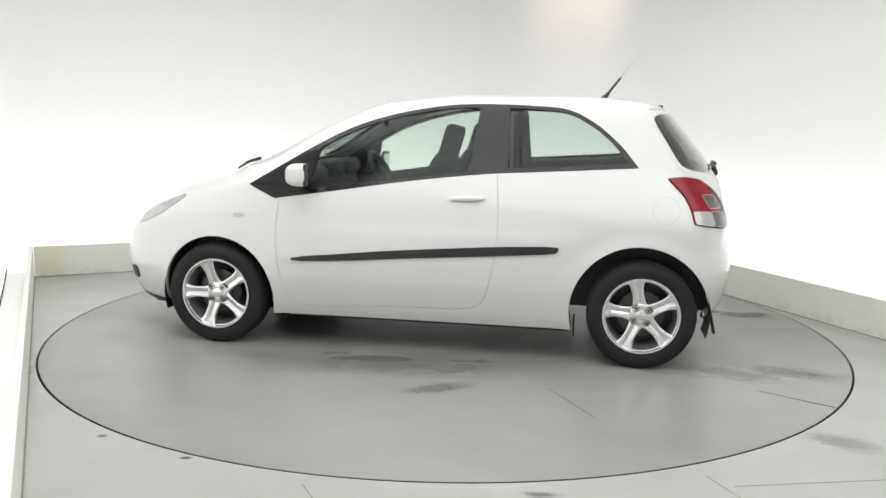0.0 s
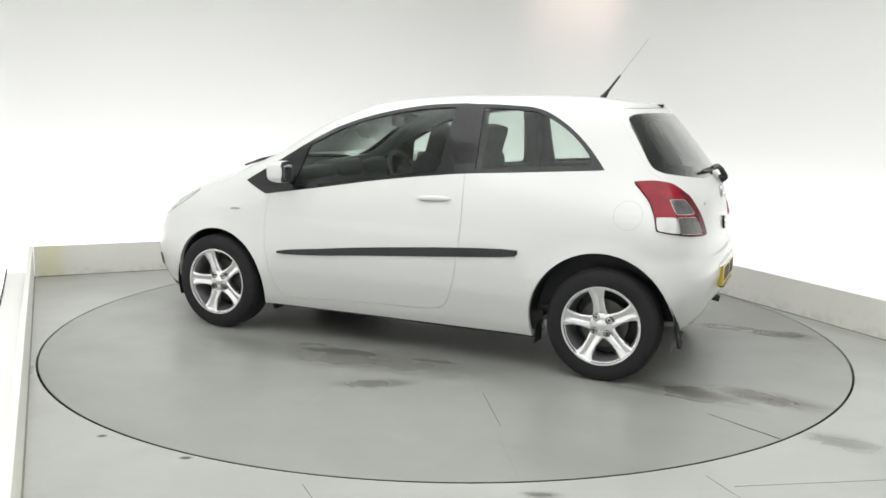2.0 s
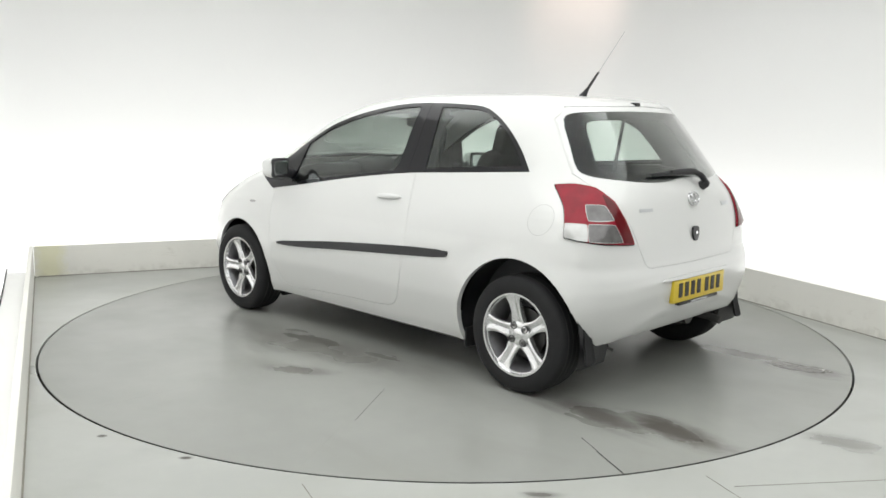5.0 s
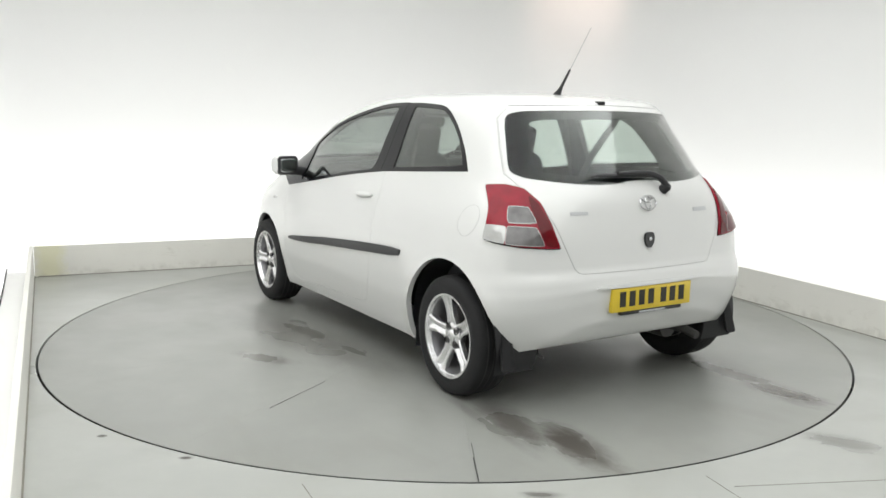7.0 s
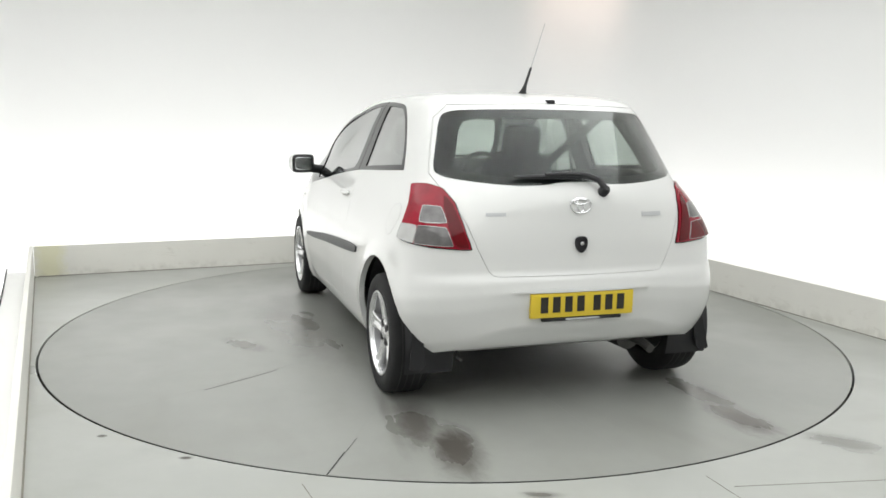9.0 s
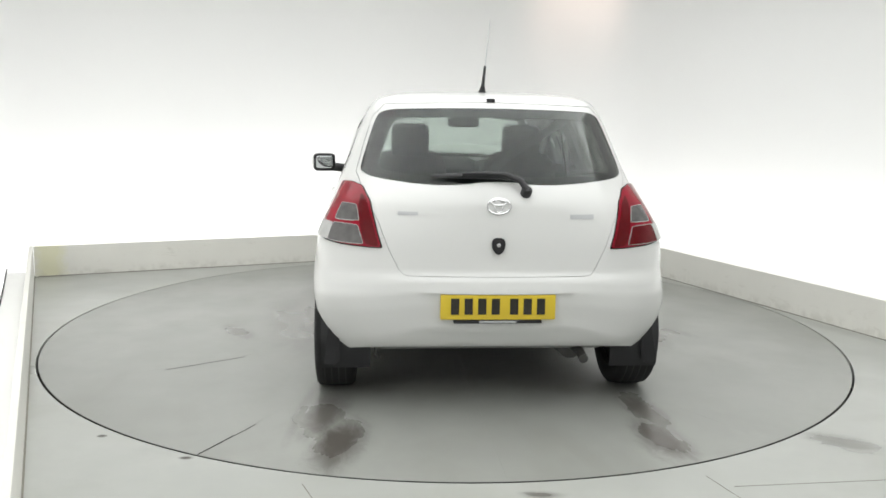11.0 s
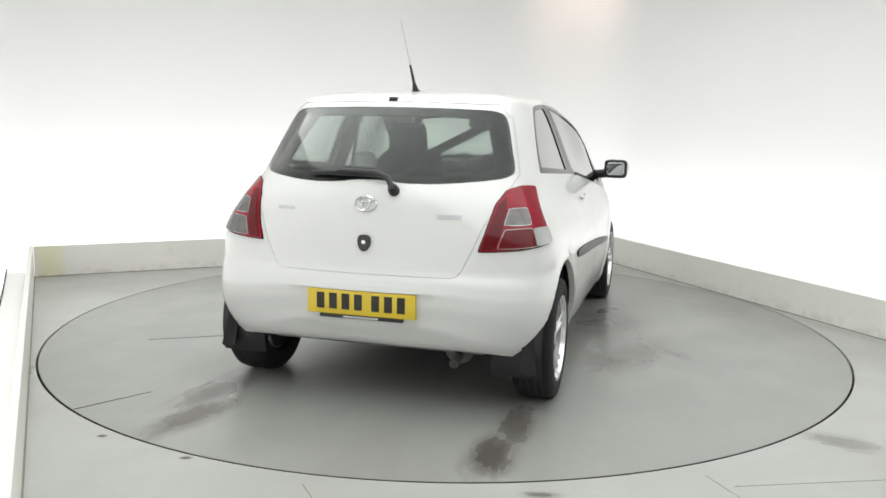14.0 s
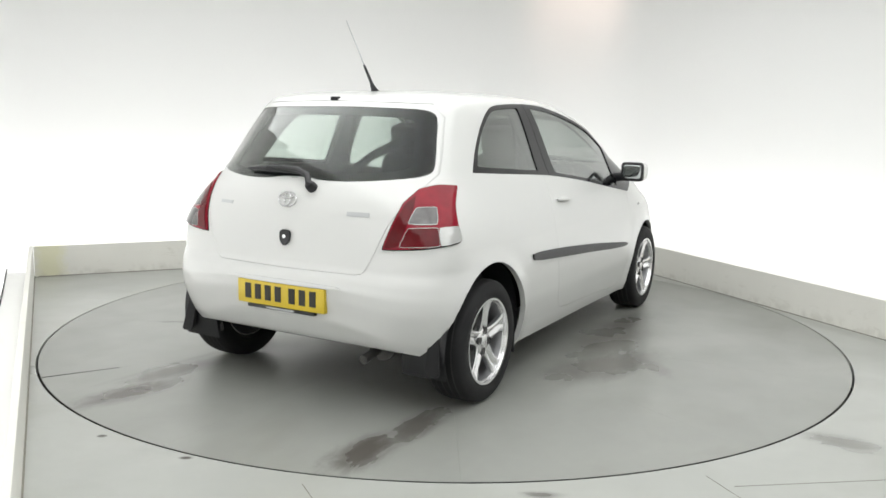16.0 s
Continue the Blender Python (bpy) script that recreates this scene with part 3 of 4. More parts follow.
def frame_patch(outer, inner, view, out=0.002, thick=0.004, rounds=1, n=300):
    """A plate between two outlines, following the skin."""
    def even(poly):
        pts = smooth_poly(poly, 0.01, rounds)
        arr = np.array([tuple(p) for p in pts + pts[:1]])
        d = np.concatenate([[0], np.cumsum(np.hypot(*np.diff(arr, axis=0).T))])
        s = np.linspace(0, d[-1], n, endpoint=False)
        return [Vector((np.interp(v, d, arr[:, 0]), np.interp(v, d, arr[:, 1]))) for v in s]
    a, b = even(outer), even(inner)
    bm = bmesh.new()
    lay = []
    for off in (out, out - thick):
        lay.append([[bm.verts.new(on_skin(view, *p.lerp(q, f), off)) for p, q in zip(a, b)] for f in (0, 0.5, 1)])
    quads = [(lay[0][0], lay[0][1]), (lay[0][1], lay[0][2]), (lay[0][2], lay[1][2]), (lay[1][2], lay[1][1]), (lay[1][1], lay[1][0]), (lay[1][0], lay[0][0])]
    for r, s in quads:
        for i in range(n):
            j = (i + 1) % n
            bm.faces.new((r[i], r[j], s[j], s[i]))
    bmesh.ops.recalc_face_normals(bm, faces=bm.faces)
    return bm


def prism(poly, view, near=1.2, far=3.1, rounds=1):
    """A cutter: the outline extruded along the view, from near to far metres along it."""
    pts = smooth_poly(poly, 0.05, rounds)
    bm = bmesh.new()
    a, b = [], []
    for p in pts:
        o, d = view(p.x, p.y)
        a.append(bm.verts.new(o + d * near))
        b.append(bm.verts.new(o + d * far))
    bm.faces.new(a)
    bm.faces.new(b[::-1])
    n = len(a)
    for i in range(n):
        bm.faces.new((a[i], b[i], b[(i + 1) % n], a[(i + 1) % n]))
    bmesh.ops.recalc_face_normals(bm, faces=bm.faces)
    return bm


def mesh_volume(me):
    bm = bmesh.new()
    bm.from_mesh(me)
    v, tight = bm.calc_volume(signed=True), all(len(e.link_faces) == 2 for e in bm.edges)
    bm.free()
    return v, tight


def carve(me, cuts):
    """The mesh after a row of boolean cuts: (bmesh, 'DIFFERENCE' or 'INTERSECT'). A cut that fails is tried again a hair's breadth off."""
    for bm, kind in cuts:
        before = mesh_volume(me)[0]
        for k in range(6):
            ob = new("carving", me)
            tm = bpy.data.meshes.new("cutter")
            bm.to_mesh(tm)
            tool = new("cutter", tm)
            md = ob.modifiers.new("cut", "BOOLEAN")
            md.operation, md.object, md.solver = kind, tool, "EXACT"
            got = bpy.data.meshes.new_from_object(ob.evaluated_get(bpy.context.evaluated_depsgraph_get()))
            bpy.data.objects.remove(ob)
            bpy.data.objects.remove(tool)
            bpy.data.meshes.remove(tm)
            after, tight = mesh_volume(got)
            if 0 < after < before and tight and (kind == "INTERSECT" or after > 0.55 * before):
                break
            bmesh.ops.translate(bm, vec=(0.00037 * (k + 1), 0.00023, 0.00041 * (k - 2)), verts=bm.verts)
        bm.free()
        me = got
    return me


def curved(poly, sharp=(), n=4):
    """A smooth closed line through the points, bent only at the sharp ones."""
    pts = [Vector(p) for p in poly]
    m = len(pts)
    slope = []
    for i, p in enumerate(pts):
        a, b = p - pts[i - 1], pts[(i + 1) % m] - p
        la, lb = a.length, b.length
        slope.append((a / la, b / lb) if i in sharp else ((a / la * lb + b / lb * la) / (la + lb),) * 2)
    out = []
    for i, p in enumerate(pts):
        q = pts[(i + 1) % m]
        d = (q - p).length
        for k in range(n):
            t = k / n
            h = (2 * t ** 3 - 3 * t ** 2 + 1, t ** 3 - 2 * t ** 2 + t, 3 * t ** 2 - 2 * t ** 3, t ** 3 - t ** 2)
            out.append(p * h[0] + slope[i][1] * d * h[1] + q * h[2] + slope[(i + 1) % m][0] * d * h[3])
    return out


# outlines, in the car's own axes (x forward, y left, z up, middle of the wheelbase)
DLO = [(1.035, 0.944), (0.87, 0.872), (0.524, 0.923), (0.189, 0.976), (-0.284, 1.034), (-0.775, 1.066), (-1.185, 1.092), (-1.09, 1.205),
       (-0.96, 1.316), (-0.80, 1.400), (-0.606, 1.422), (-0.354, 1.428), (-0.132, 1.418), (0.062, 1.390), (0.258, 1.345), (0.457, 1.274), (0.659, 1.172), (0.85, 1.06)]
DOOR_GLASS = [(0.675, 0.928), (0.524, 0.950), (0.189, 1.000), (-0.245, 1.055), (-0.262, 1.22), (-0.285, 1.402), (-0.132, 1.393), (0.062, 1.365),
              (0.258, 1.318), (0.457, 1.245), (0.61, 1.165)]
QUARTER_GLASS = [(-0.475, 1.077), (-0.775, 1.098), (-1.115, 1.122), (-1.05, 1.205), (-0.93, 1.305), (-0.79, 1.376), (-0.606, 1.396), (-0.465, 1.401)]
DOOR = [(0.835, 0.90), (0.850, 0.715), (0.830, 0.451), (0.795, 0.335), (0.770, 0.288), (0.735, 0.264), (0.69, 0.255), (0.4, 0.262), (0.0, 0.275), (-0.25, 0.283), (-0.300, 0.292), (-0.335, 0.312), (-0.360, 0.345),
        (-0.378, 0.39), (-0.398, 0.47), (-0.425, 0.65), (-0.430, 0.825), (-0.410, 1.05), (-0.39, 1.22), (-0.375, 1.4265), (-0.132, 1.4205), (0.062, 1.3925),
        (0.258, 1.3475), (0.457, 1.2765), (0.659, 1.1745), (0.85, 1.0625)]
REAR_GLASS = [(0.44, 1.396), (0.0, 1.404), (-0.44, 1.396), (-0.525, 1.384), (-0.560, 1.345), (-0.598, 1.22), (-0.630, 1.118), (-0.622, 1.088), (-0.57, 1.070), (-0.32, 1.048), (-0.14, 1.048),
              (-0.08, 1.060), (0.08, 1.060), (0.14, 1.046), (0.32, 1.042), (0.57, 1.068), (0.622, 1.088), (0.630, 1.118), (0.598, 1.22), (0.560, 1.345), (0.525, 1.384)]
TAILGATE = [(0.505, 1.412), (0.0, 1.424), (-0.505, 1.412), (-0.568, 1.350), (-0.608, 1.222), (-0.642, 1.096), (-0.60, 1.00), (-0.535, 0.88), (-0.495, 0.775), (-0.445, 0.675),
            (-0.425, 0.655), (-0.40, 0.650), (0.0, 0.647), (0.40, 0.650), (0.425, 0.655), (0.445, 0.675), (0.495, 0.775), (0.535, 0.88), (0.60, 1.00), (0.642, 1.096), (0.608, 1.222), (0.568, 1.350)]
WINDSCREEN = [(0.64, 1.03), (0.0, 1.05), (-0.64, 1.03), (-0.60, 1.16), (-0.52, 1.31), (-0.47, 1.365), (0.0, 1.405), (0.47, 1.365), (0.52, 1.31), (0.60, 1.16)]
LAMP = [(-0.450, 1.040), (-0.55, 1.046), (-0.64, 1.030), (-0.722, 0.970), (-0.775, 0.880), (-0.822, 0.770), (-0.66, 0.782), (-0.478, 0.806), (-0.487, 0.88), (-0.487, 0.945), (-0.470, 0.995)]
LAMP_WINDOW = soft([(-0.580, 0.950), (-0.670, 0.948), (-0.712, 0.882), (-0.588, 0.880)], 0.006)
LAMP_CLEAR = soft([(-0.488, 0.870), (-0.583, 0.867), (-0.583, 0.790), (-0.480, 0.805)], 0.006)
LAMP_LOW = soft([(-0.587, 0.866), (-0.712, 0.863), (-0.752, 0.784), (-0.587, 0.791)], 0.006)
DLO = curved(DLO, (0, 1, 6))
DOOR_GLASS = curved(DOOR_GLASS, (0, 3, 5, 10))
QUARTER_GLASS = curved(QUARTER_GLASS, (0, 2, 7))
DOOR = curved(DOOR, (0, 19, 25), 3)
AXLES, TRACK, WHEEL_Z = (1.23, -1.23), 0.735, 0.297


def wheel_parts():
    """One wheel, facing +y, round its own centre."""
    root = new("wheel")
    M = pose(0, 0, 0, -90, 0, 0)       # local z to +y
    bm = bmesh.new()
    prof = [(0.197, -0.088), (0.212, -0.094), (0.250, -0.098), (0.280, -0.092), (0.292, -0.080), (0.2965, -0.05), (0.297, 0.0), (0.2965, 0.05),
            (0.292, 0.080), (0.280, 0.092), (0.250, 0.098), (0.228, 0.096), (0.214, 0.092), (0.202, 0.084), (0.194, 0.06), (0.194, -0.06)]
    spin(bm, prof, 72, M, close=True)
    bmesh.ops.recalc_face_normals(bm, faces=bm.faces)
    part("tyre", bm, RUBBER, root, "black road tyre")
    for off in (-0.05, -0.017, 0.017, 0.05):
        bm = bmesh.new()
        spin(bm, [(0.290, off - 0.003), (0.2976, off - 0.003), (0.2976, off + 0.003), (0.290, off + 0.003)], 60, M, close=True)
        bmesh.ops.recalc_face_normals(bm, faces=bm.faces)
        part("tread_groove", bm, SEAM, root)
    bm = bmesh.new()
    spin(bm, [(0.199, 0.094), (0.209, 0.095), (0.209, 0.086), (0.192, 0.080), (0.180, 0.04), (0.178, -0.07), (0.184, -0.07), (0.188, 0.04), (0.192, 0.07)], 72, M, close=True)
    bmesh.ops.recalc_face_normals(bm, faces=bm.faces)
    rim = part("rim", bm, ALLOY, root, "silver five-spoke alloy rim")
    bm = bmesh.new()
    spin(bm, [(0.1895, 0.072), (0.1785, 0.038), (0.1765, -0.058)], 60, M)
    part("rim_barrel", bm, BARREL, rim)
    bm = bmesh.new()
    for i in range(5):
        a = 2 * math.pi * i / 5 + math.pi / 2
        T = M @ Matrix.Rotation(a, 4, "Z")
        # a spoke that widens to hub and rim, with a ridge on each side
        prof = [(0.03, 0.050, 0.062), (0.07, 0.035, 0.067), (0.11, 0.030, 0.071), (0.15, 0.033, 0.076), (0.178, 0.041, 0.081), (0.197, 0.056, 0.085)]
        rows = []
        for r, w, h in prof:
            rows.append([bm.verts.new(T @ Vector((r, s * w, z))) for s, z in ((-1, h - 0.03), (-1, h - 0.004), (-0.75, h), (-0.4, h - 0.003), (0, h - 0.010), (0.4, h - 0.003), (0.75, h), (1, h - 0.004), (1, h - 0.03))])
        for p, q in zip(rows, rows[1:]):
            for k in range(9):
                bm.faces.new((p[k], p[(k + 1) % 9], q[(k + 1) % 9], q[k]))
        bm.faces.new(rows[0][::-1])
        bm.faces.new(rows[-1])
    bmesh.ops.recalc_face_normals(bm, faces=bm.faces)
    part("spokes", bm, ALLOY, rim)
    bm = bmesh.new()
    spin(bm, [(0.062, 0.03), (0.062, 0.064), (0.055, 0.068), (0.030, 0.066), (0.029, 0.070), (0.022, 0.073), (0.001, 0.074)], 40, M)
    bmesh.ops.recalc_face_normals(bm, faces=bm.faces)
    part("hub_cap", bm, ALLOY, rim)
    for i in range(4):
        a = math.pi / 4 + i * math.pi / 2
        at = M @ pose(0.05 * math.cos(a), 0.05 * math.sin(a), 0)
        bm = bmesh.new()
        spin(bm, [(0.0185, 0.060), (0.0185, 0.0705), (0.0155, 0.0705), (0.0145, 0.0640), (0.001, 0.0640)], 18, at)
        bmesh.ops.recalc_face_normals(bm, faces=bm.faces)
        part("nut_recess", bm, BLACK, rim, "dark wheel nut recess")
        bm = bmesh.new()
        spin(bm, [(0.0095, 0.062), (0.0095, 0.0700), (0.007, 0.0720), (0.001, 0.0720)], 6, at)
        bmesh.ops.recalc_face_normals(bm, faces=bm.faces)
        part("wheel_nut", bm, DARK_METAL, rim, "steel wheel nut")
    bm = bmesh.new()
    spin(bm, [(0.128, -0.01), (0.128, 0.012), (0.001, 0.012)], 40, M)
    bmesh.ops.recalc_face_normals(bm, faces=bm.faces)
    part("brake_disc", bm, DARK_METAL, root, "worn steel brake disc")
    bm = bmesh.new()
    spin(bm, [(0.185, -0.06), (0.001, -0.06)], 40, M)
    part("backing_plate", bm, BLACK, root)
    return root


def build_car():
    car = new("car")
    tagged(car, "white three-door hatchback car standing on the turntable", "car")
    # shell
    me = bpy.data.meshes.new("shell")
    bm = _outer.copy()
    bmesh.ops.solidify(bm, geom=bm.faces[:], thickness=0.028)
    for f in bm.faces:
        f.material_index = int(SKIN.find_nearest(f.calc_center_median())[3] > 0.012 or (f.normal.z < -0.75 and f.calc_center_median().z < 0.36))
    bm.to_mesh(me)
    bm.free()
    cuts = []
    for x, r, zc in ((1.228, 0.355, 0.285), (-1.213, 0.376, 0.302)):
        for s in (1, -1):
            bm = bmesh.new()
            ring = [(x + r * math.cos(2 * math.pi * i / 48), zc + r * math.sin(2 * math.pi * i / 48)) for i in range(48)]
            a = [bm.verts.new((p, s * 0.52, z)) for p, z in ring]
            b = [bm.verts.new((p, s * 1.1, z)) for p, z in ring]
            bm.faces.new(a)
            bm.faces.new(b[::-1])
            for i in range(48):
                bm.faces.new((a[i], b[i], b[(i + 1) % 48], a[(i + 1) % 48]))
            bmesh.ops.recalc_face_normals(bm, faces=bm.faces)
            cuts.append((bm, "DIFFERENCE"))
    for v in (SIDE_L, SIDE_R):
        cuts.append((prism(DLO, v, 1.5, 2.75), "DIFFERENCE"))
    cuts.append((prism(grown(REAR_GLASS, -0.006), REAR, 1.5, 3.1), "DIFFERENCE"))
    cuts.append((prism(WINDSCREEN, FRONT, 2.0, 3.75), "DIFFERENCE"))
    bm = bmesh.new()
    box(bm, (-1.64, -0.585, 0.05), (-0.80, 0.585, 0.262))
    cuts.append((bm, "DIFFERENCE"))
    shell = carve(me, cuts)
    gap = 0.0022
    body_cuts = [(prism(grown(DOOR, gap), v, 1.5, 2.75, 0), "DIFFERENCE") for v in (SIDE_L, SIDE_R)]
    body_cuts.append((prism(grown(TAILGATE, gap), REAR, 1.5, 2.85, 0), "DIFFERENCE"))
    link_data("body", carve(shell, body_cuts), PAINT, car, "glossy white steel body shell", 35, TRIM)
    tailgate = link_data("tailgate", carve(shell, [(prism(TAILGATE, REAR, 1.5, 2.85, 0), "INTERSECT")]), PAINT, car, "white tailgate with a curved rear window", 35, TRIM)
    doors = []
    for v, s in ((SIDE_L, 1), (SIDE_R, -1)):
        door = link_data("door", carve(shell, [(prism(DOOR, v, 1.5, 2.75, 0), "INTERSECT")]), PAINT, car, "closed white door", 35, TRIM)
        doors.append(door)
        part("door_window", patch(grown(DOOR_GLASS, 0.008), v, -0.004, 0.004, 0), GLASS, door, "tinted door glass")
        part("quarter_window", patch(grown(QUARTER_GLASS, 0.008), v, -0.004, 0.004, 0), GLASS, car, "tinted rear quarter glass")
        front_frame = [(1.034, 0.944), (0.87, 0.875), (0.524, 0.926), (0.189, 0.979), (-0.284, 1.037), (-0.337, 1.042), (-0.352, 1.22), (-0.360, 1.426), (-0.132, 1.416), (0.062, 1.388), (0.258, 1.343), (0.457, 1.272), (0.659, 1.170), (0.85, 1.058)]
        rear_frame = [(-0.343, 1.043), (-0.775, 1.069), (-1.180, 1.094), (-1.088, 1.203), (-0.96, 1.314), (-0.80, 1.398), (-0.606, 1.420), (-0.366, 1.426), (-0.358, 1.22)]
        front_frame, rear_frame = curved(front_frame, (0, 1, 5, 7)), curved(rear_frame, (0, 2, 7))
        part("window_frame", frame_patch(grown(front_frame, 0.004), grown(DOOR_GLASS, 0.006), v, 0.0016, 0.012, 0), FRAME_BLACK, door, "black window frame")
        part("window_frame", frame_patch(grown(rear_frame, 0.002), grown(QUARTER_GLASS, 0.006), v, 0.0008, 0.012, 0), FRAME_BLACK, car, "black window surround")
        # rubbing strip, thick towards the tail
        strip = [(0.752, 0.520), (0.48, 0.530), (0.152, 0.558), (-0.438, 0.600), (-0.748, 0.623), (-0.768, 0.640), (-0.765, 0.660), (-0.437, 0.646), (0.152, 0.600), (0.48, 0.565), (0.752, 0.538)]
        part("rubbing_strip", patch(grown(strip, 0.003), v, 0.009, 0.014, 1, rings=4), BLACK, car, "black rubber side moulding")
        # door handle
        handle = [(-0.150, 0.890), (-0.25, 0.888), (-0.345, 0.897), (-0.360, 0.905), (-0.345, 0.914), (-0.25, 0.918), (-0.155, 0.908)]
        part("door_handle", patch(handle, v, 0.014, 0.010, 1, dome=0.006), PAINT, door, "white pull handle")
        # flat grey strip below the grip: its thin shadow line, put in as colour
        part("handle_shade", patch([(-0.17, 0.884), (-0.25, 0.880), (-0.34, 0.890), (-0.34, 0.897), (-0.17, 0.894)], v, 0.0008, 0.003, 1), GAP_AND_SHADE, door)
        # side repeater
        part("side_repeater", patch([(1.045, 0.765), (1.115, 0.760), (1.12, 0.775), (1.05, 0.780)], v, 0.006, 0.008, 1), CLEAR_LENS, car, "small clear side repeater")
        # headlight and tail lamp
        fd = FDIAG_L if s > 0 else FDIAG_R
        part("headlight", patch([(0.55, 0.885), (0.72, 0.80), (0.95, 0.72), (1.00, 0.66), (0.90, 0.655), (0.72, 0.70), (0.60, 0.77)], fd, 0.004, 0.01, 2), HEAD_LENS, car, "clear headlight")
        dg = DIAG_L if s > 0 else DIAG_R
        part("tail_lamp_seal", patch(soft(grown(LAMP, 0.004), 0.01), dg, 0.002, 0.01, 1), GLOSS_BLACK, car)
        lamp = part("tail_lamp", patch(soft(LAMP, 0.01), dg, 0.010, 0.014, 1, dome=0.004), RED_LENS, car, "red and clear wrap-round tail lamp")
        part("inner_lens", patch(soft([(-0.662, 1.000), (-0.716, 0.962), (-0.768, 0.880), (-0.812, 0.777), (-0.760, 0.783), (-0.720, 0.866), (-0.682, 0.945)], 0.008), dg, 0.0145, 0.004, 1), DARK_RED, lamp, "deep red inner lens")
        part("reversing_lens", patch(LAMP_WINDOW, dg, 0.0155, 0.004, 1), SMOKE_LENS, lamp, "smoked clear lens")
        part("lens_rim", frame_patch(grown(LAMP_WINDOW, 0.0022), LAMP_WINDOW, dg, 0.016, 0.004, 1, 80), CLEAR_LENS, lamp)
        part("indicator_lens", patch(LAMP_CLEAR, dg, 0.0155, 0.004, 1), CLEAR_LENS, lamp, "clear lens")
        part("lower_lens", patch(LAMP_LOW, dg, 0.0155, 0.004, 1), SMOKE_LENS if s > 0 else DARK_RED, lamp, "smoked lens" if s > 0 else "deep red fog lens")
        part("lens_rim", frame_patch(grown(LAMP_LOW, 0.0022), LAMP_LOW, dg, 0.016, 0.004, 1, 80), CLEAR_LENS, lamp)
        # mirror on its arm
        turn = Matrix.Translation((0.66, s * 0.918, 1.018)) @ pose(0, 0, 0, 0, 0, 13 if s > 0 else -5)
        bm = mirror_shell(s)
        bmesh.ops.transform(bm, matrix=turn @ pose(-0.66, s * -0.918, -1.018), verts=bm.verts)
        mirror = part("door_mirror", bm, PAINT, door, "white door mirror shell")
        bm = bmesh.new()
        cushion(bm, (0.004, 0.062, 0.043), turn @ pose(-0.0225, 0, 0), 0.32)
        part("mirror_glass", bm, MIRROR, mirror, "mirror glass")
        bm = bmesh.new()
        cushion(bm, (0.010, 0.078, 0.062), turn @ pose(-0.015, 0, 0), 0.36)
        part("mirror_bezel", bm, BLACK, mirror, "black mirror bezel")
        bm = bmesh.new()
        tube(bm, [(0.74, s * 0.735, 0.965), (0.71, s * 0.79, 0.975), (0.685, s * 0.86, 0.985)], [0.04, 0.03, 0.03], 12)
        part("mirror_arm", bm, BLACK, mirror, "black mirror foot")
    # fuel flap
    ring = [(-1.335 + 0.072 * math.cos(2 * math.pi * i / 40), 0.875 + 0.072 * math.sin(2 * math.pi * i / 40)) for i in range(40)]
    part("fuel_flap_gap", frame_patch(grown(ring, 0.0009), grown(ring, -0.0009), SIDE_L, 0.0006, 0.003, 0), GAP_AND_SHADE, car)
    part("fuel_flap", patch(grown(ring, -0.002), SIDE_L, 0.0008, 0.003, 0), PAINT, car, "round white fuel flap")
    # glass of tail and front
    part("rear_window", patch(REAR_GLASS, REAR, 0.000, 0.004, 1), GLASS, tailgate, "curved tinted rear window")
    inner = [Vector((p[0] * 0.86, 1.225 + (p[1] - 1.225) * 0.76)) for p in REAR_GLASS]
    part("window_surround", frame_patch(REAR_GLASS, inner, REAR, -0.006, 0.004, 1, 220), FRIT, tailgate, "black printed border of the rear window")
    part("windscreen", patch(WINDSCREEN, FRONT, -0.002, 0.004, 0), GLASS, car, "tinted windscreen")
    win = [Vector((p[0] * 0.93, 1.21 + (p[1] - 1.21) * 0.86)) for p in WINDSCREEN]
    part("windscreen_border", frame_patch(WINDSCREEN, win, FRONT, -0.008, 0.004, 0), FRIT, car)
    rear_details(car, tailgate)
    front_details(car)
    underside(car)
    interior(car)
    # wheels
    w = wheel_parts()
    w.parent = car
    first = True
    for x in AXLES:
        for s in (1, -1):
            m = pose(x, s * (TRACK + (0.032 if x > 0 else 0.006)), WHEEL_Z, 0, 0, 0 if s > 0 else 180)
            if first:
                w.matrix_basis = m @ pose(0, 0, 0, 0, WHEEL_SPIN[(x > 0, s)], 0)
                first = False
            else:
                c = copy_thing(w, m @ pose(0, 0, 0, 0, WHEEL_SPIN[(x > 0, s)], 0))
                c.parent = car
    return car


WHEEL_SPIN = {(True, 1): -90, (True, -1): 20, (False, 1): -98, (False, -1): 35}


def mirror_shell(s):
    bm = bmesh.new()
    bmesh.ops.create_uvsphere(bm, u_segments=24, v_segments=16, radius=1)
    for v in bm.verts:
        x, y, z = v.co
        f = lambda t, p: math.copysign(abs(t) ** p, t)
        x, y, z = f(x, 0.75), f(y, 0.6), f(z, 0.6)
        x = max(x, -0.32)
        v.co = (0.672 + 0.085 * x, s * (0.918 + 0.080 * y), 1.018 + 0.064 * z)
    bmesh.ops.recalc_face_normals(bm, faces=bm.faces)
    return bm


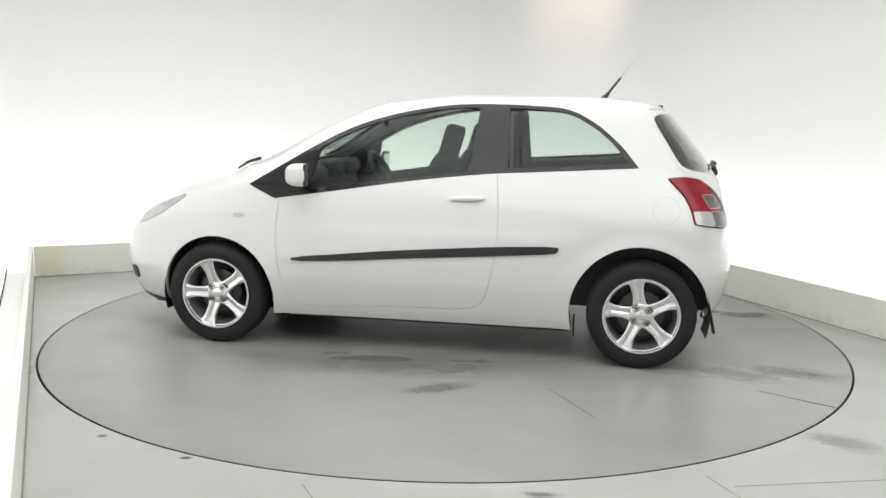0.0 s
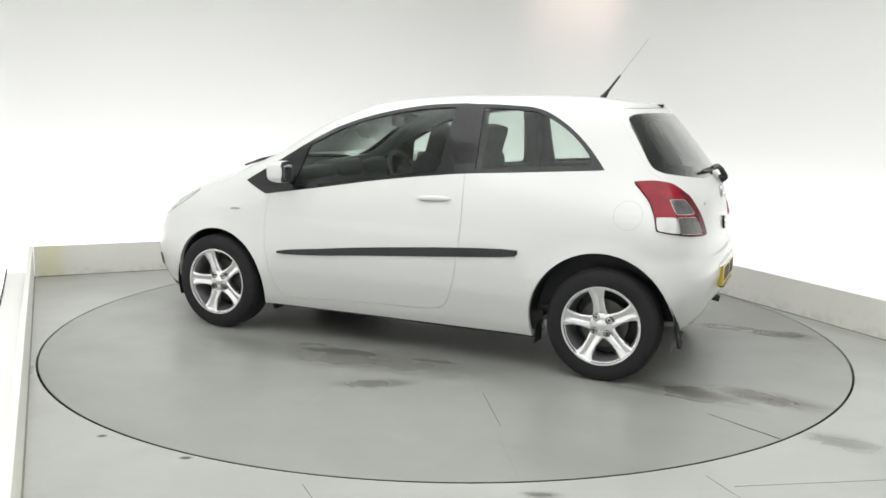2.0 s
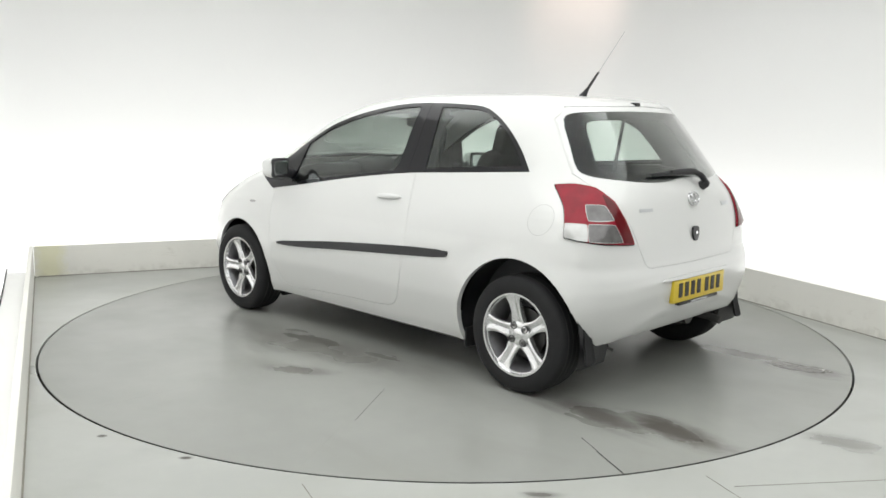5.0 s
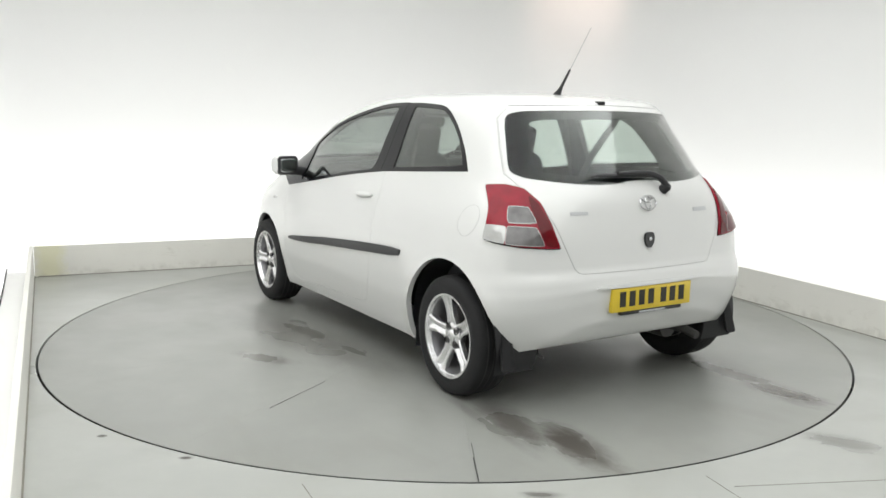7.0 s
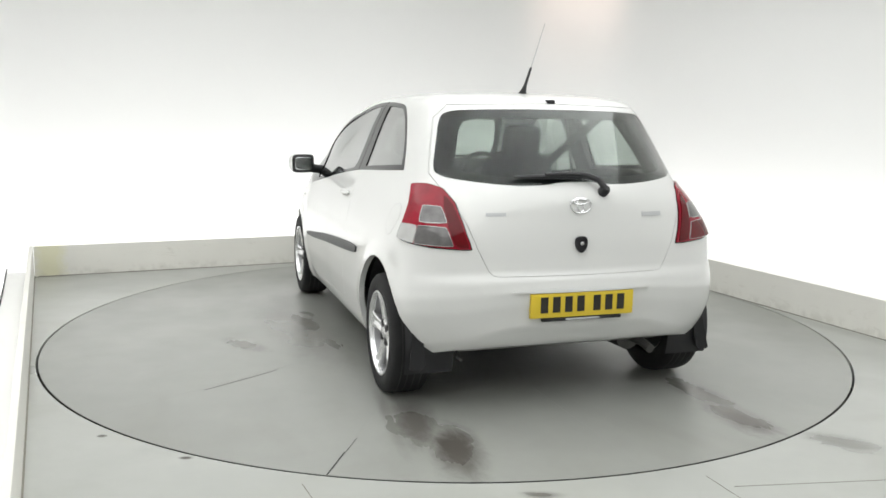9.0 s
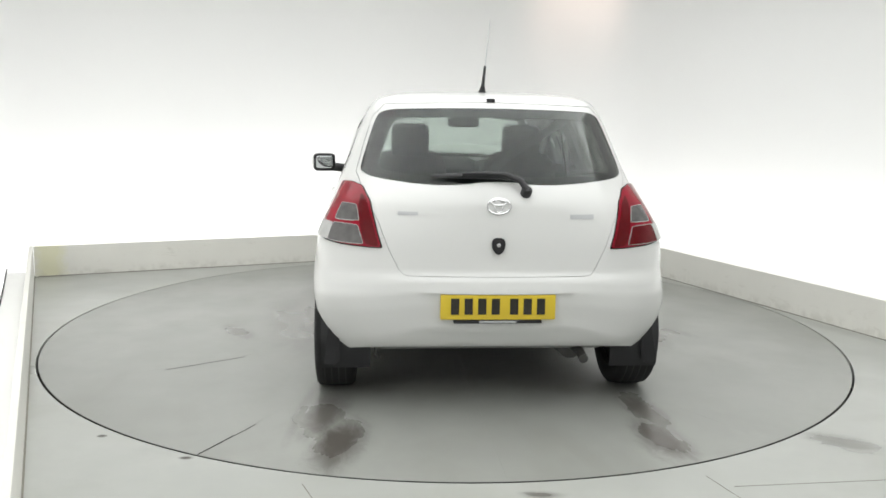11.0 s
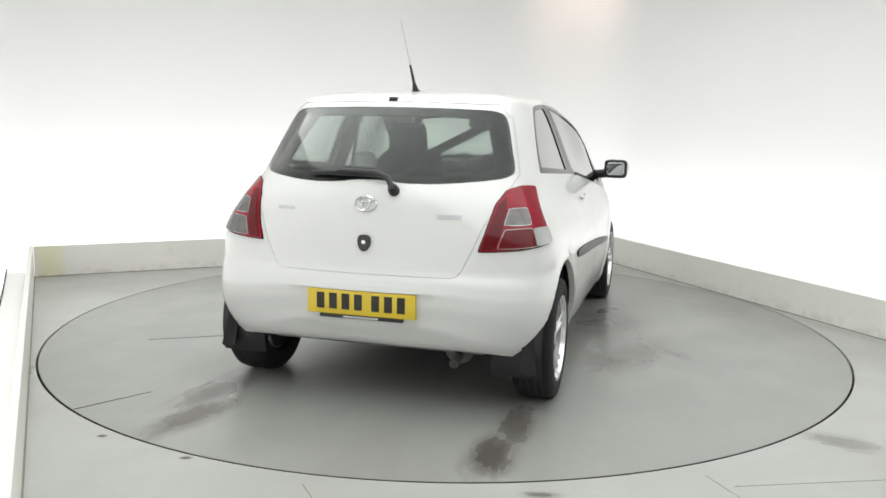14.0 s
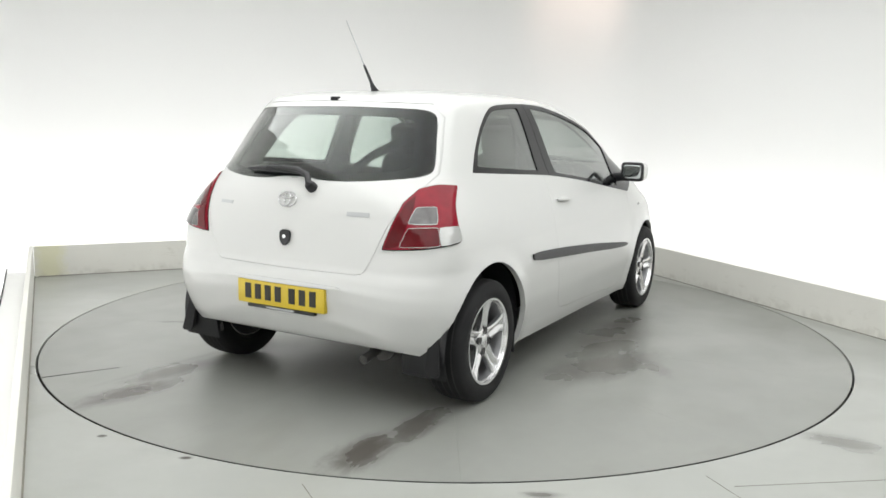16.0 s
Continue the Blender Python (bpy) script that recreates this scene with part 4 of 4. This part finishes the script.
def rear_details(car, tailgate):
    # number plate in a shallow recess: plain bars in place of the characters
    bm = bmesh.new()
    z0, z1 = 0.458, 0.571
    x = -1.757
    box(bm, (x - 0.004, -0.26, z0), (x + 0.02, 0.26, z1), 0.003)
    plate = part("number_plate", bm, YELLOW, car, "yellow rear number plate with dark bars")
    for i in range(7):
        y = 0.219 - i * 0.061 - (0.022 if i > 3 else 0)
        bm = bmesh.new()
        box(bm, (x - 0.0062, y - 0.043, 0.482), (x - 0.003, y - 0.006, 0.555))
        part("plate_bar", bm, INK, plate)
    bm = bmesh.new()
    box(bm, (x - 0.003, -0.20, z0 - 0.018), (x + 0.02, 0.20, z0 - 0.002), 0.002)
    part("plate_footer", bm, BLACK, plate, "black strip under the plate")
    bm = bmesh.new()
    box(bm, (x - 0.0055, -0.085, z0 - 0.0145), (x - 0.002, 0.085, z0 - 0.005))
    part("footer_bar", bm, HEAD_LENS, plate)
    # crease above the plate
    part("bumper_crease", patch([(-0.36, 0.574), (0.36, 0.574), (0.30, 0.592), (-0.30, 0.592)], REAR, 0.012, 0.016, 1), PAINT, car)
    # maker's badge as plain rings
    bm = bmesh.new()
    for rx, rz, cz in ((0.052, 0.034, 0.0), (0.018, 0.030, 0.002), (0.034, 0.012, 0.016)):
        pts = [on_skin(REAR, rx * math.cos(2 * math.pi * i / 32), 0.962 + cz + rz * math.sin(2 * math.pi * i / 32), 0.005) for i in range(33)]
        tube(bm, pts, 0.0038, 6)
    part("badge", bm, CHROME, tailgate, "oval chrome badge of plain rings")
    # lettering as plain bars
    part("model_lettering", patch([(-0.44, 0.905), (-0.33, 0.905), (-0.33, 0.925), (-0.44, 0.925)], REAR, 0.003, 0.004, 0), GREY_LETTER, tailgate, "small silver bar")
    part("trim_lettering", patch([(0.45, 0.917), (0.36, 0.917), (0.36, 0.932), (0.45, 0.932)], REAR, 0.003, 0.004, 0), GREY_LETTER, tailgate, "small silver bar")
    # lock with its black surround
    lock = part("tailgate_lock", patch([(0.0, 0.742), (0.026, 0.765), (0.032, 0.800), (0.022, 0.822), (-0.022, 0.822), (-0.032, 0.800), (-0.026, 0.765)], REAR, 0.012, 0.016, 1), GLOSS_BLACK, tailgate, "black lock surround")
    bm = bmesh.new()
    spin(bm, [(0.009, 0.0), (0.009, 0.005), (0.001, 0.006)], 18, Matrix.Translation(on_skin(REAR, 0, 0.790, 0.010)) @ pose(0, 0, 0, 0, -90, 0))
    part("lock_barrel", bm, CHROME, lock)
    # wiper
    hub = on_skin(REAR, -0.125, 1.027, 0.02)
    bm = bmesh.new()
    tube(bm, [on_skin(REAR, -0.125, 1.020, 0.0), hub + Vector((-0.012, 0, 0.0)), hub + Vector((-0.02, 0.0, 0.008))], [0.026, 0.024, 0.016], 14)
    arm = [hub + Vector((-0.014, 0, 0.0))] + [on_skin(REAR, a, b, 0.035) for a, b in ((-0.095, 1.060), (-0.03, 1.082), (0.06, 1.086), (0.16, 1.084))]
    tube(bm, arm, [0.016, 0.015, 0.013, 0.011, 0.008], 10)
    wiper = part("rear_wiper", bm, BLACK, tailgate, "black rear wiper")
    bm = bmesh.new()
    tube(bm, [on_skin(REAR, a, b, 0.018) for a, b in ((-0.07, 1.074), (0.03, 1.080), (0.13, 1.082), (0.23, 1.082), (0.30, 1.080))], [0.006, 0.010, 0.012, 0.010, 0.006], 8)
    part("wiper_blade", bm, BLACK, wiper)
    # washer jet, aerial, roof spoiler lip
    bm = bmesh.new()
    p = on_skin(REAR, 0.0, 1.432, 0.0)
    box(bm, (p.x - 0.014, -0.02, p.z - 0.008), (p.x + 0.02, 0.02, p.z + 0.012), 0.004)
    part("washer_jet", bm, BLACK, tailgate)
    bm = bmesh.new()
    base = on_skin(TOP, -1.0, 0.0, 0)
    tube(bm, [base + Vector((0.02, 0, -0.004)), base + Vector((0.008, 0, 0.012)), base + Vector((-0.012, 0, 0.04))], [0.024, 0.016, 0.009], 12)
    aerial = part("aerial", bm, BLACK, car, "black roof aerial foot with a thin mast")
    bm = bmesh.new()
    tube(bm, [base + Vector((-0.012, 0, 0.04)), base + Vector((-0.08, 0, 0.13))], [0.0085, 0.006], 8)
    part("mast_sleeve", bm, BLACK, aerial)
    bm = bmesh.new()
    tube(bm, [base + Vector((-0.08, 0, 0.13)), base + Vector((-0.235, 0, 0.338))], [0.0026, 0.0018], 6)
    part("mast", bm, GREY_LETTER, aerial, "thin grey mast")


def front_details(car):
    for y0 in (0.25, -0.30):
        bm = bmesh.new()
        tube(bm, [on_skin(TOP, x, y, 0.02) for x, y in ((1.18, y0), (1.20, y0 + 0.15), (1.17, y0 + 0.35))], [0.012, 0.010, 0.007], 8)
        part("windscreen_wiper", bm, BLACK, car, "black windscreen wiper")
    part("grille", patch([(-0.42, 0.33), (0.42, 0.33), (0.46, 0.45), (-0.46, 0.45)], FRONT, 0.003, 0.01, 1), BLACK, car, "black lower grille")
    part("bumper_lip", patch([(-0.60, 0.20), (0.60, 0.20), (0.60, 0.225), (-0.60, 0.225)], FRONT, 0.008, 0.014, 0), BLACK, car, "black front bumper lip")
    for v in (FDIAG_L, FDIAG_R):
        part("air_deflector", patch([(0.52, 0.20), (0.78, 0.20), (0.78, 0.222), (0.52, 0.215)], v, 0.012, 0.016, 0), BLACK, car, "black air deflector")
        part("fog_lamp", patch([(0.80, 0.33), (0.88, 0.33), (0.90, 0.40), (0.82, 0.41)], v, 0.006, 0.012, 1), BLACK, car, "black fog lamp recess")


def underside(car):
    bm = bmesh.new()
    box(bm, (-0.78, -0.60, 0.17), (1.75, 0.60, 0.188), 0.005)
    part("underbody", bm, SEAM, car, "dark underbody")
    # arch liners and mud flaps
    for x, r, zc in ((1.228, 0.360, 0.285), (-1.215, 0.381, 0.302)):
        for s in (1, -1):
            bm = bmesh.new()
            n = 40
            rows = []
            for y in (0.80, 0.57):
                rows.append([bm.verts.new((x + r * math.cos(math.pi * (i / n * 1.2 - 0.1)), s * y, zc + r * math.sin(math.pi * (i / n * 1.2 - 0.1)))) for i in range(n + 1)])
            low = [bm.verts.new((v.co.x, v.co.y, min(v.co.z, 0.30))) for v in rows[1]]
            for i in range(n):
                bm.faces.new((rows[0][i], rows[0][i + 1], rows[1][i + 1], rows[1][i]))
                bm.faces.new((rows[1][i], rows[1][i + 1], low[i + 1], low[i]))
            bmesh.ops.recalc_face_normals(bm, faces=bm.faces)
            part("arch_liner", bm, BLACK, car, "black wheel arch liner")
            fx = x - (0.345 if x < 0 else 0.325)
            top, bot = (0.45, 0.212) if x < 0 else (0.33, 0.15)
            bm = bmesh.new()
            y0, y1 = (0.715, 0.792) if x < 0 else (0.62, 0.79)
            lean = 0.055
            vs = []
            for dx in (0.0, -0.014):
                vs.append([bm.verts.new((fx + dx + (0 if k == 0 else -lean), s * y, z)) for k, y, z in ((0, y0, top), (0, y1 - 0.035, top), (1, y1 - 0.005, bot + 0.01), (1, y1 - 0.015, bot), (1, y0 + 0.02, bot), (1, y0, bot + 0.02))])
            bm.faces.new(vs[0])
            bm.faces.new(vs[1][::-1])
            for i in range(6):
                j = (i + 1) % 6
                bm.faces.new((vs[0][i], vs[0][j], vs[1][j], vs[1][i]))
            bmesh.ops.recalc_face_normals(bm, faces=bm.faces)
            part("mud_flap", bm, RUBBER, car, "black rubber mud flap")
    for s in (1, -1):
        bm = bmesh.new()
        box(bm, (-0.872, min(s * 0.69, s * 0.80), 0.152), (-0.862, max(s * 0.69, s * 0.80), 0.26), 0.003)
        part("stone_guard", bm, RUBBER, car, "black stone guard ahead of the rear wheel")
        bm = bmesh.new()
        box(bm, (-0.84, min(s * 0.60, s * 0.74), 0.165), (0.82, max(s * 0.60, s * 0.74), 0.20), 0.006)
        part("sill_rail", bm, SEAM, car, "dark underside rail of the sill")
    bm = bmesh.new()
    tube(bm, [(-1.23, 0.66, 0.29), (-1.20, 0.4, 0.30), (-1.20, -0.4, 0.30), (-1.23, -0.66, 0.29)], 0.04, 12)
    part("rear_axle", bm, DARK_METAL, car, "dark rear axle beam")
    bm = bmesh.new()
    tube(bm, [(-1.0, -0.36, 0.27), (-1.25, -0.38, 0.27), (-1.50, -0.40, 0.27)], [0.05, 0.07, 0.07], 14)
    tube(bm, [(-1.50, -0.40, 0.27), (-1.60, -0.42, 0.265), (-1.68, -0.42, 0.25)], 0.022, 12)
    part("exhaust", bm, DARK_METAL, car, "dull steel exhaust silencer and pipe")
    bm = bmesh.new()
    tube(bm, [(-1.58, 0.55, 0.31), (-1.58, 0.55, 0.255), (-1.60, 0.53, 0.24)], 0.008, 8)
    part("towing_eye", bm, DARK_METAL, car, "dark towing eye under the bumper")


def cushion(bm, size, m, power=0.45):
    """A padded block: a rounded box of the given half sizes."""
    r = bmesh.ops.create_uvsphere(bm, u_segments=20, v_segments=14, radius=1)
    for v in r["verts"]:
        c = [math.copysign(abs(t) ** power, t) * h for t, h in zip(v.co, size)]
        v.co = m @ Vector(c)


def interior(car):
    bm = bmesh.new()
    box(bm, (-1.45, -0.66, 0.30), (1.05, 0.66, 0.345), 0.01)
    part("cabin_floor", bm, TRIM, car, "dark carpeted cabin floor")
    # trims behind the body sides, up to the waist
    for s in (1, -1):
        bm = bmesh.new()
        pts = [(1.0, 0.33), (-1.45, 0.33), (-1.45, 1.06), (-1.10, 1.085), (-0.40, 1.045), (0.2, 0.985), (0.85, 0.90)]
        a = [bm.verts.new((x, s * min(0.70, 0.70 - max(0, z - 0.8) * 0.22 - max(0, -x - 1.1) * 0.2), z)) for x, z in pts]
        b = [bm.verts.new((v.co.x, v.co.y - s * 0.04, v.co.z)) for v in a]
        bm.faces.new(a)
        bm.faces.new(b[::-1])
        for i in range(len(a)):
            j = (i + 1) % len(a)
            bm.faces.new((a[i], b[i], b[j], a[j]))
        bmesh.ops.recalc_face_normals(bm, faces=bm.faces)
        part("side_trim", bm, TRIM, car, "dark door and side lining")
        v = SIDE_L if s > 0 else SIDE_R
        part("pillar_trim", patch([(-0.29, 1.00), (-0.50, 1.00), (-0.485, 1.20), (-0.475, 1.41), (-0.30, 1.41), (-0.30, 1.20)], v, -0.034, 0.02, 0), TRIM, car, "dark centre pillar lining")
        part("pillar_trim", patch([(-1.06, 1.02), (-1.42, 1.00), (-1.36, 1.15), (-1.20, 1.36), (-0.93, 1.38), (-1.06, 1.22), (-1.13, 1.12)], v, -0.034, 0.012, 0), TRIM, car, "dark rear pillar lining")
        # belt
        bm = bmesh.new()
        box(bm, (-0.014, -0.004, 0), (0.014, 0.004, 0.42), 0, Matrix.Translation((-0.42, s * 0.60, 0.98)) @ pose(0, 0, 0, s * 10, 0, 0))
        part("seat_belt", bm, GLOSS_BLACK, car, "black seat belt")
    # headliner
    part("headliner", patch([(0.40, -0.45), (-1.20, -0.48), (-1.20, 0.48), (0.40, 0.45)], TOP, -0.04, 0.012, 1), HEADLINER, car, "grey headliner")
    # dashboard
    bm = bmesh.new()
    cushion(bm, (0.20, 0.68, 0.20), pose(0.92, 0, 0.80, 0, 12, 0), 0.5)
    cushion(bm, (0.14, 0.19, 0.07), pose(0.86, 0.0, 0.985, 0, 10, 0), 0.6)
    cushion(bm, (0.12, 0.20, 0.06), pose(0.84, -0.37, 0.985, 0, 10, 0), 0.6)
    cushion(bm, (0.10, 0.24, 0.05), pose(0.84, 0.36, 0.975, 0, 10, 0), 0.6)
    part("dashboard", bm, TRIM, car, "dark moulded dashboard with centre dial hood")
    # steering wheel, right-hand drive
    T = Matrix.Translation((0.52, -0.37, 0.93)) @ pose(0, 0, 0, 0, -62, 0)
    bm = bmesh.new()
    tube(bm, [T @ Vector((0.185 * math.cos(a), 0.185 * math.sin(a), 0)) for a in [2 * math.pi * i / 36 for i in range(37)]], 0.016, 8)
    wheel = part("steering_wheel", bm, BLACK, car, "black three-spoke steering wheel")
    bm = bmesh.new()
    cushion(bm, (0.075, 0.075, 0.03), T, 0.7)
    for a in (90, 270, 180):
        tube(bm, [T @ Vector((0, 0, -0.005)), T @ Vector((0.18 * math.cos(radians(a)), 0.18 * math.sin(radians(a)), 0))], 0.017, 8)
    tube(bm, [T @ Vector((0, 0, 0)), T @ Vector((0, 0, 0.0)) + Vector((0.30, 0, -0.12))], 0.04, 8)
    part("wheel_boss", bm, TRIM, wheel)
    # front seats
    for y, hx in ((0.335, -0.09), (-0.355, -0.16)):
        bm = bmesh.new()
        cushion(bm, (0.26, 0.25, 0.10), pose(hx + 0.45, y, 0.56, 0, -8, 0))
        seat = part("seat", bm, FABRIC, car, "charcoal cloth front seat")
        bm = bmesh.new()
        cushion(bm, (0.075, 0.24, 0.335), pose(hx + 0.116, y, 0.815, 0, -16, 0))
        part("seat_back", bm, FABRIC, seat)
        bm = bmesh.new()
        cushion(bm, (0.050, 0.118, 0.105), pose(hx + 0.004, y, 1.200, 0, -16, 0), 0.30)
        head = part("headrest", bm, FABRIC, seat)
        for d in (-0.06, 0.06):
            bm = bmesh.new()
            tube(bm, [(hx + 0.03, y + d, 1.06), (hx + 0.005, y + d, 1.18)], 0.007, 8)
            part("headrest_post", bm, DARK_METAL, head)
    # rear bench
    bm = bmesh.new()
    cushion(bm, (0.25, 0.60, 0.10), pose(-0.80, 0, 0.58, 0, -6, 0))
    bench = part("rear_bench", bm, FABRIC, car, "charcoal cloth rear bench")
    bm = bmesh.new()
    cushion(bm, (0.08, 0.60, 0.27), pose(-1.12, 0, 0.78, 0, -20, 0))
    part("bench_back", bm, FABRIC, bench)
    bm = bmesh.new()
    box(bm, (-1.55, -0.58, 0.98), (-1.20, 0.58, 0.995), 0.004)
    part("parcel_shelf", bm, TRIM, car, "dark parcel shelf")
    # centre belt of the bench, from the roof down to the middle seat
    bm = bmesh.new()
    for a, b in (((-0.93, -0.515, 1.385), (-1.155, -0.103, 1.15)), ((-1.155, -0.103, 1.15), (-1.225, 0.03, 1.03))):
        a, b = Vector(a), Vector(b)
        along = (b - a).normalized()
        across = along.cross(Vector((1, 0, 0))).normalized()
        turn = Matrix((along, across, along.cross(across))).transposed().to_4x4()
        box(bm, (0, -0.023, -0.0012), ((b - a).length, 0.023, 0.0012), 0, Matrix.Translation(a) @ turn)
    part("centre_belt", bm, FABRIC, bench, "black centre seat belt hanging from the roof")
    # mirror under the roof
    bm = bmesh.new()
    cushion(bm, (0.018, 0.115, 0.035), pose(0.42, -0.05, 1.315, 0, 0, 12), 0.5)
    tube(bm, [(0.42, 0, 1.34), (0.46, 0, 1.385)], 0.010, 8)
    part("rear_view_mirror", bm, BLACK, car, "black rear-view mirror")


car = build_car()
_outer.free()


def motions():
    rows = [(0.0, 171.1), (0.5, 166.95), (1.0, 163.55), (2.0, 156.9), (3.0, 150.25), (4.0, 143.4), (6.5, 126.45), (7.5, 119.6), (9.0, 109.35),
            (11.5, 92.5), (13.0, 82.2), (14.0, 75.35), (15.0, 68.5), (16.0, 61.65)]
    walk(disc, [(t, pose(0, 0, 0, 0, 0, a)) for t, a in rows])
    walk(car, [(t, pose(0, 0, 0, 0, 0, a) @ pose(0.017, -0.089, 0.0, 0, 0, -1.0)) for t, a in rows])


motions()
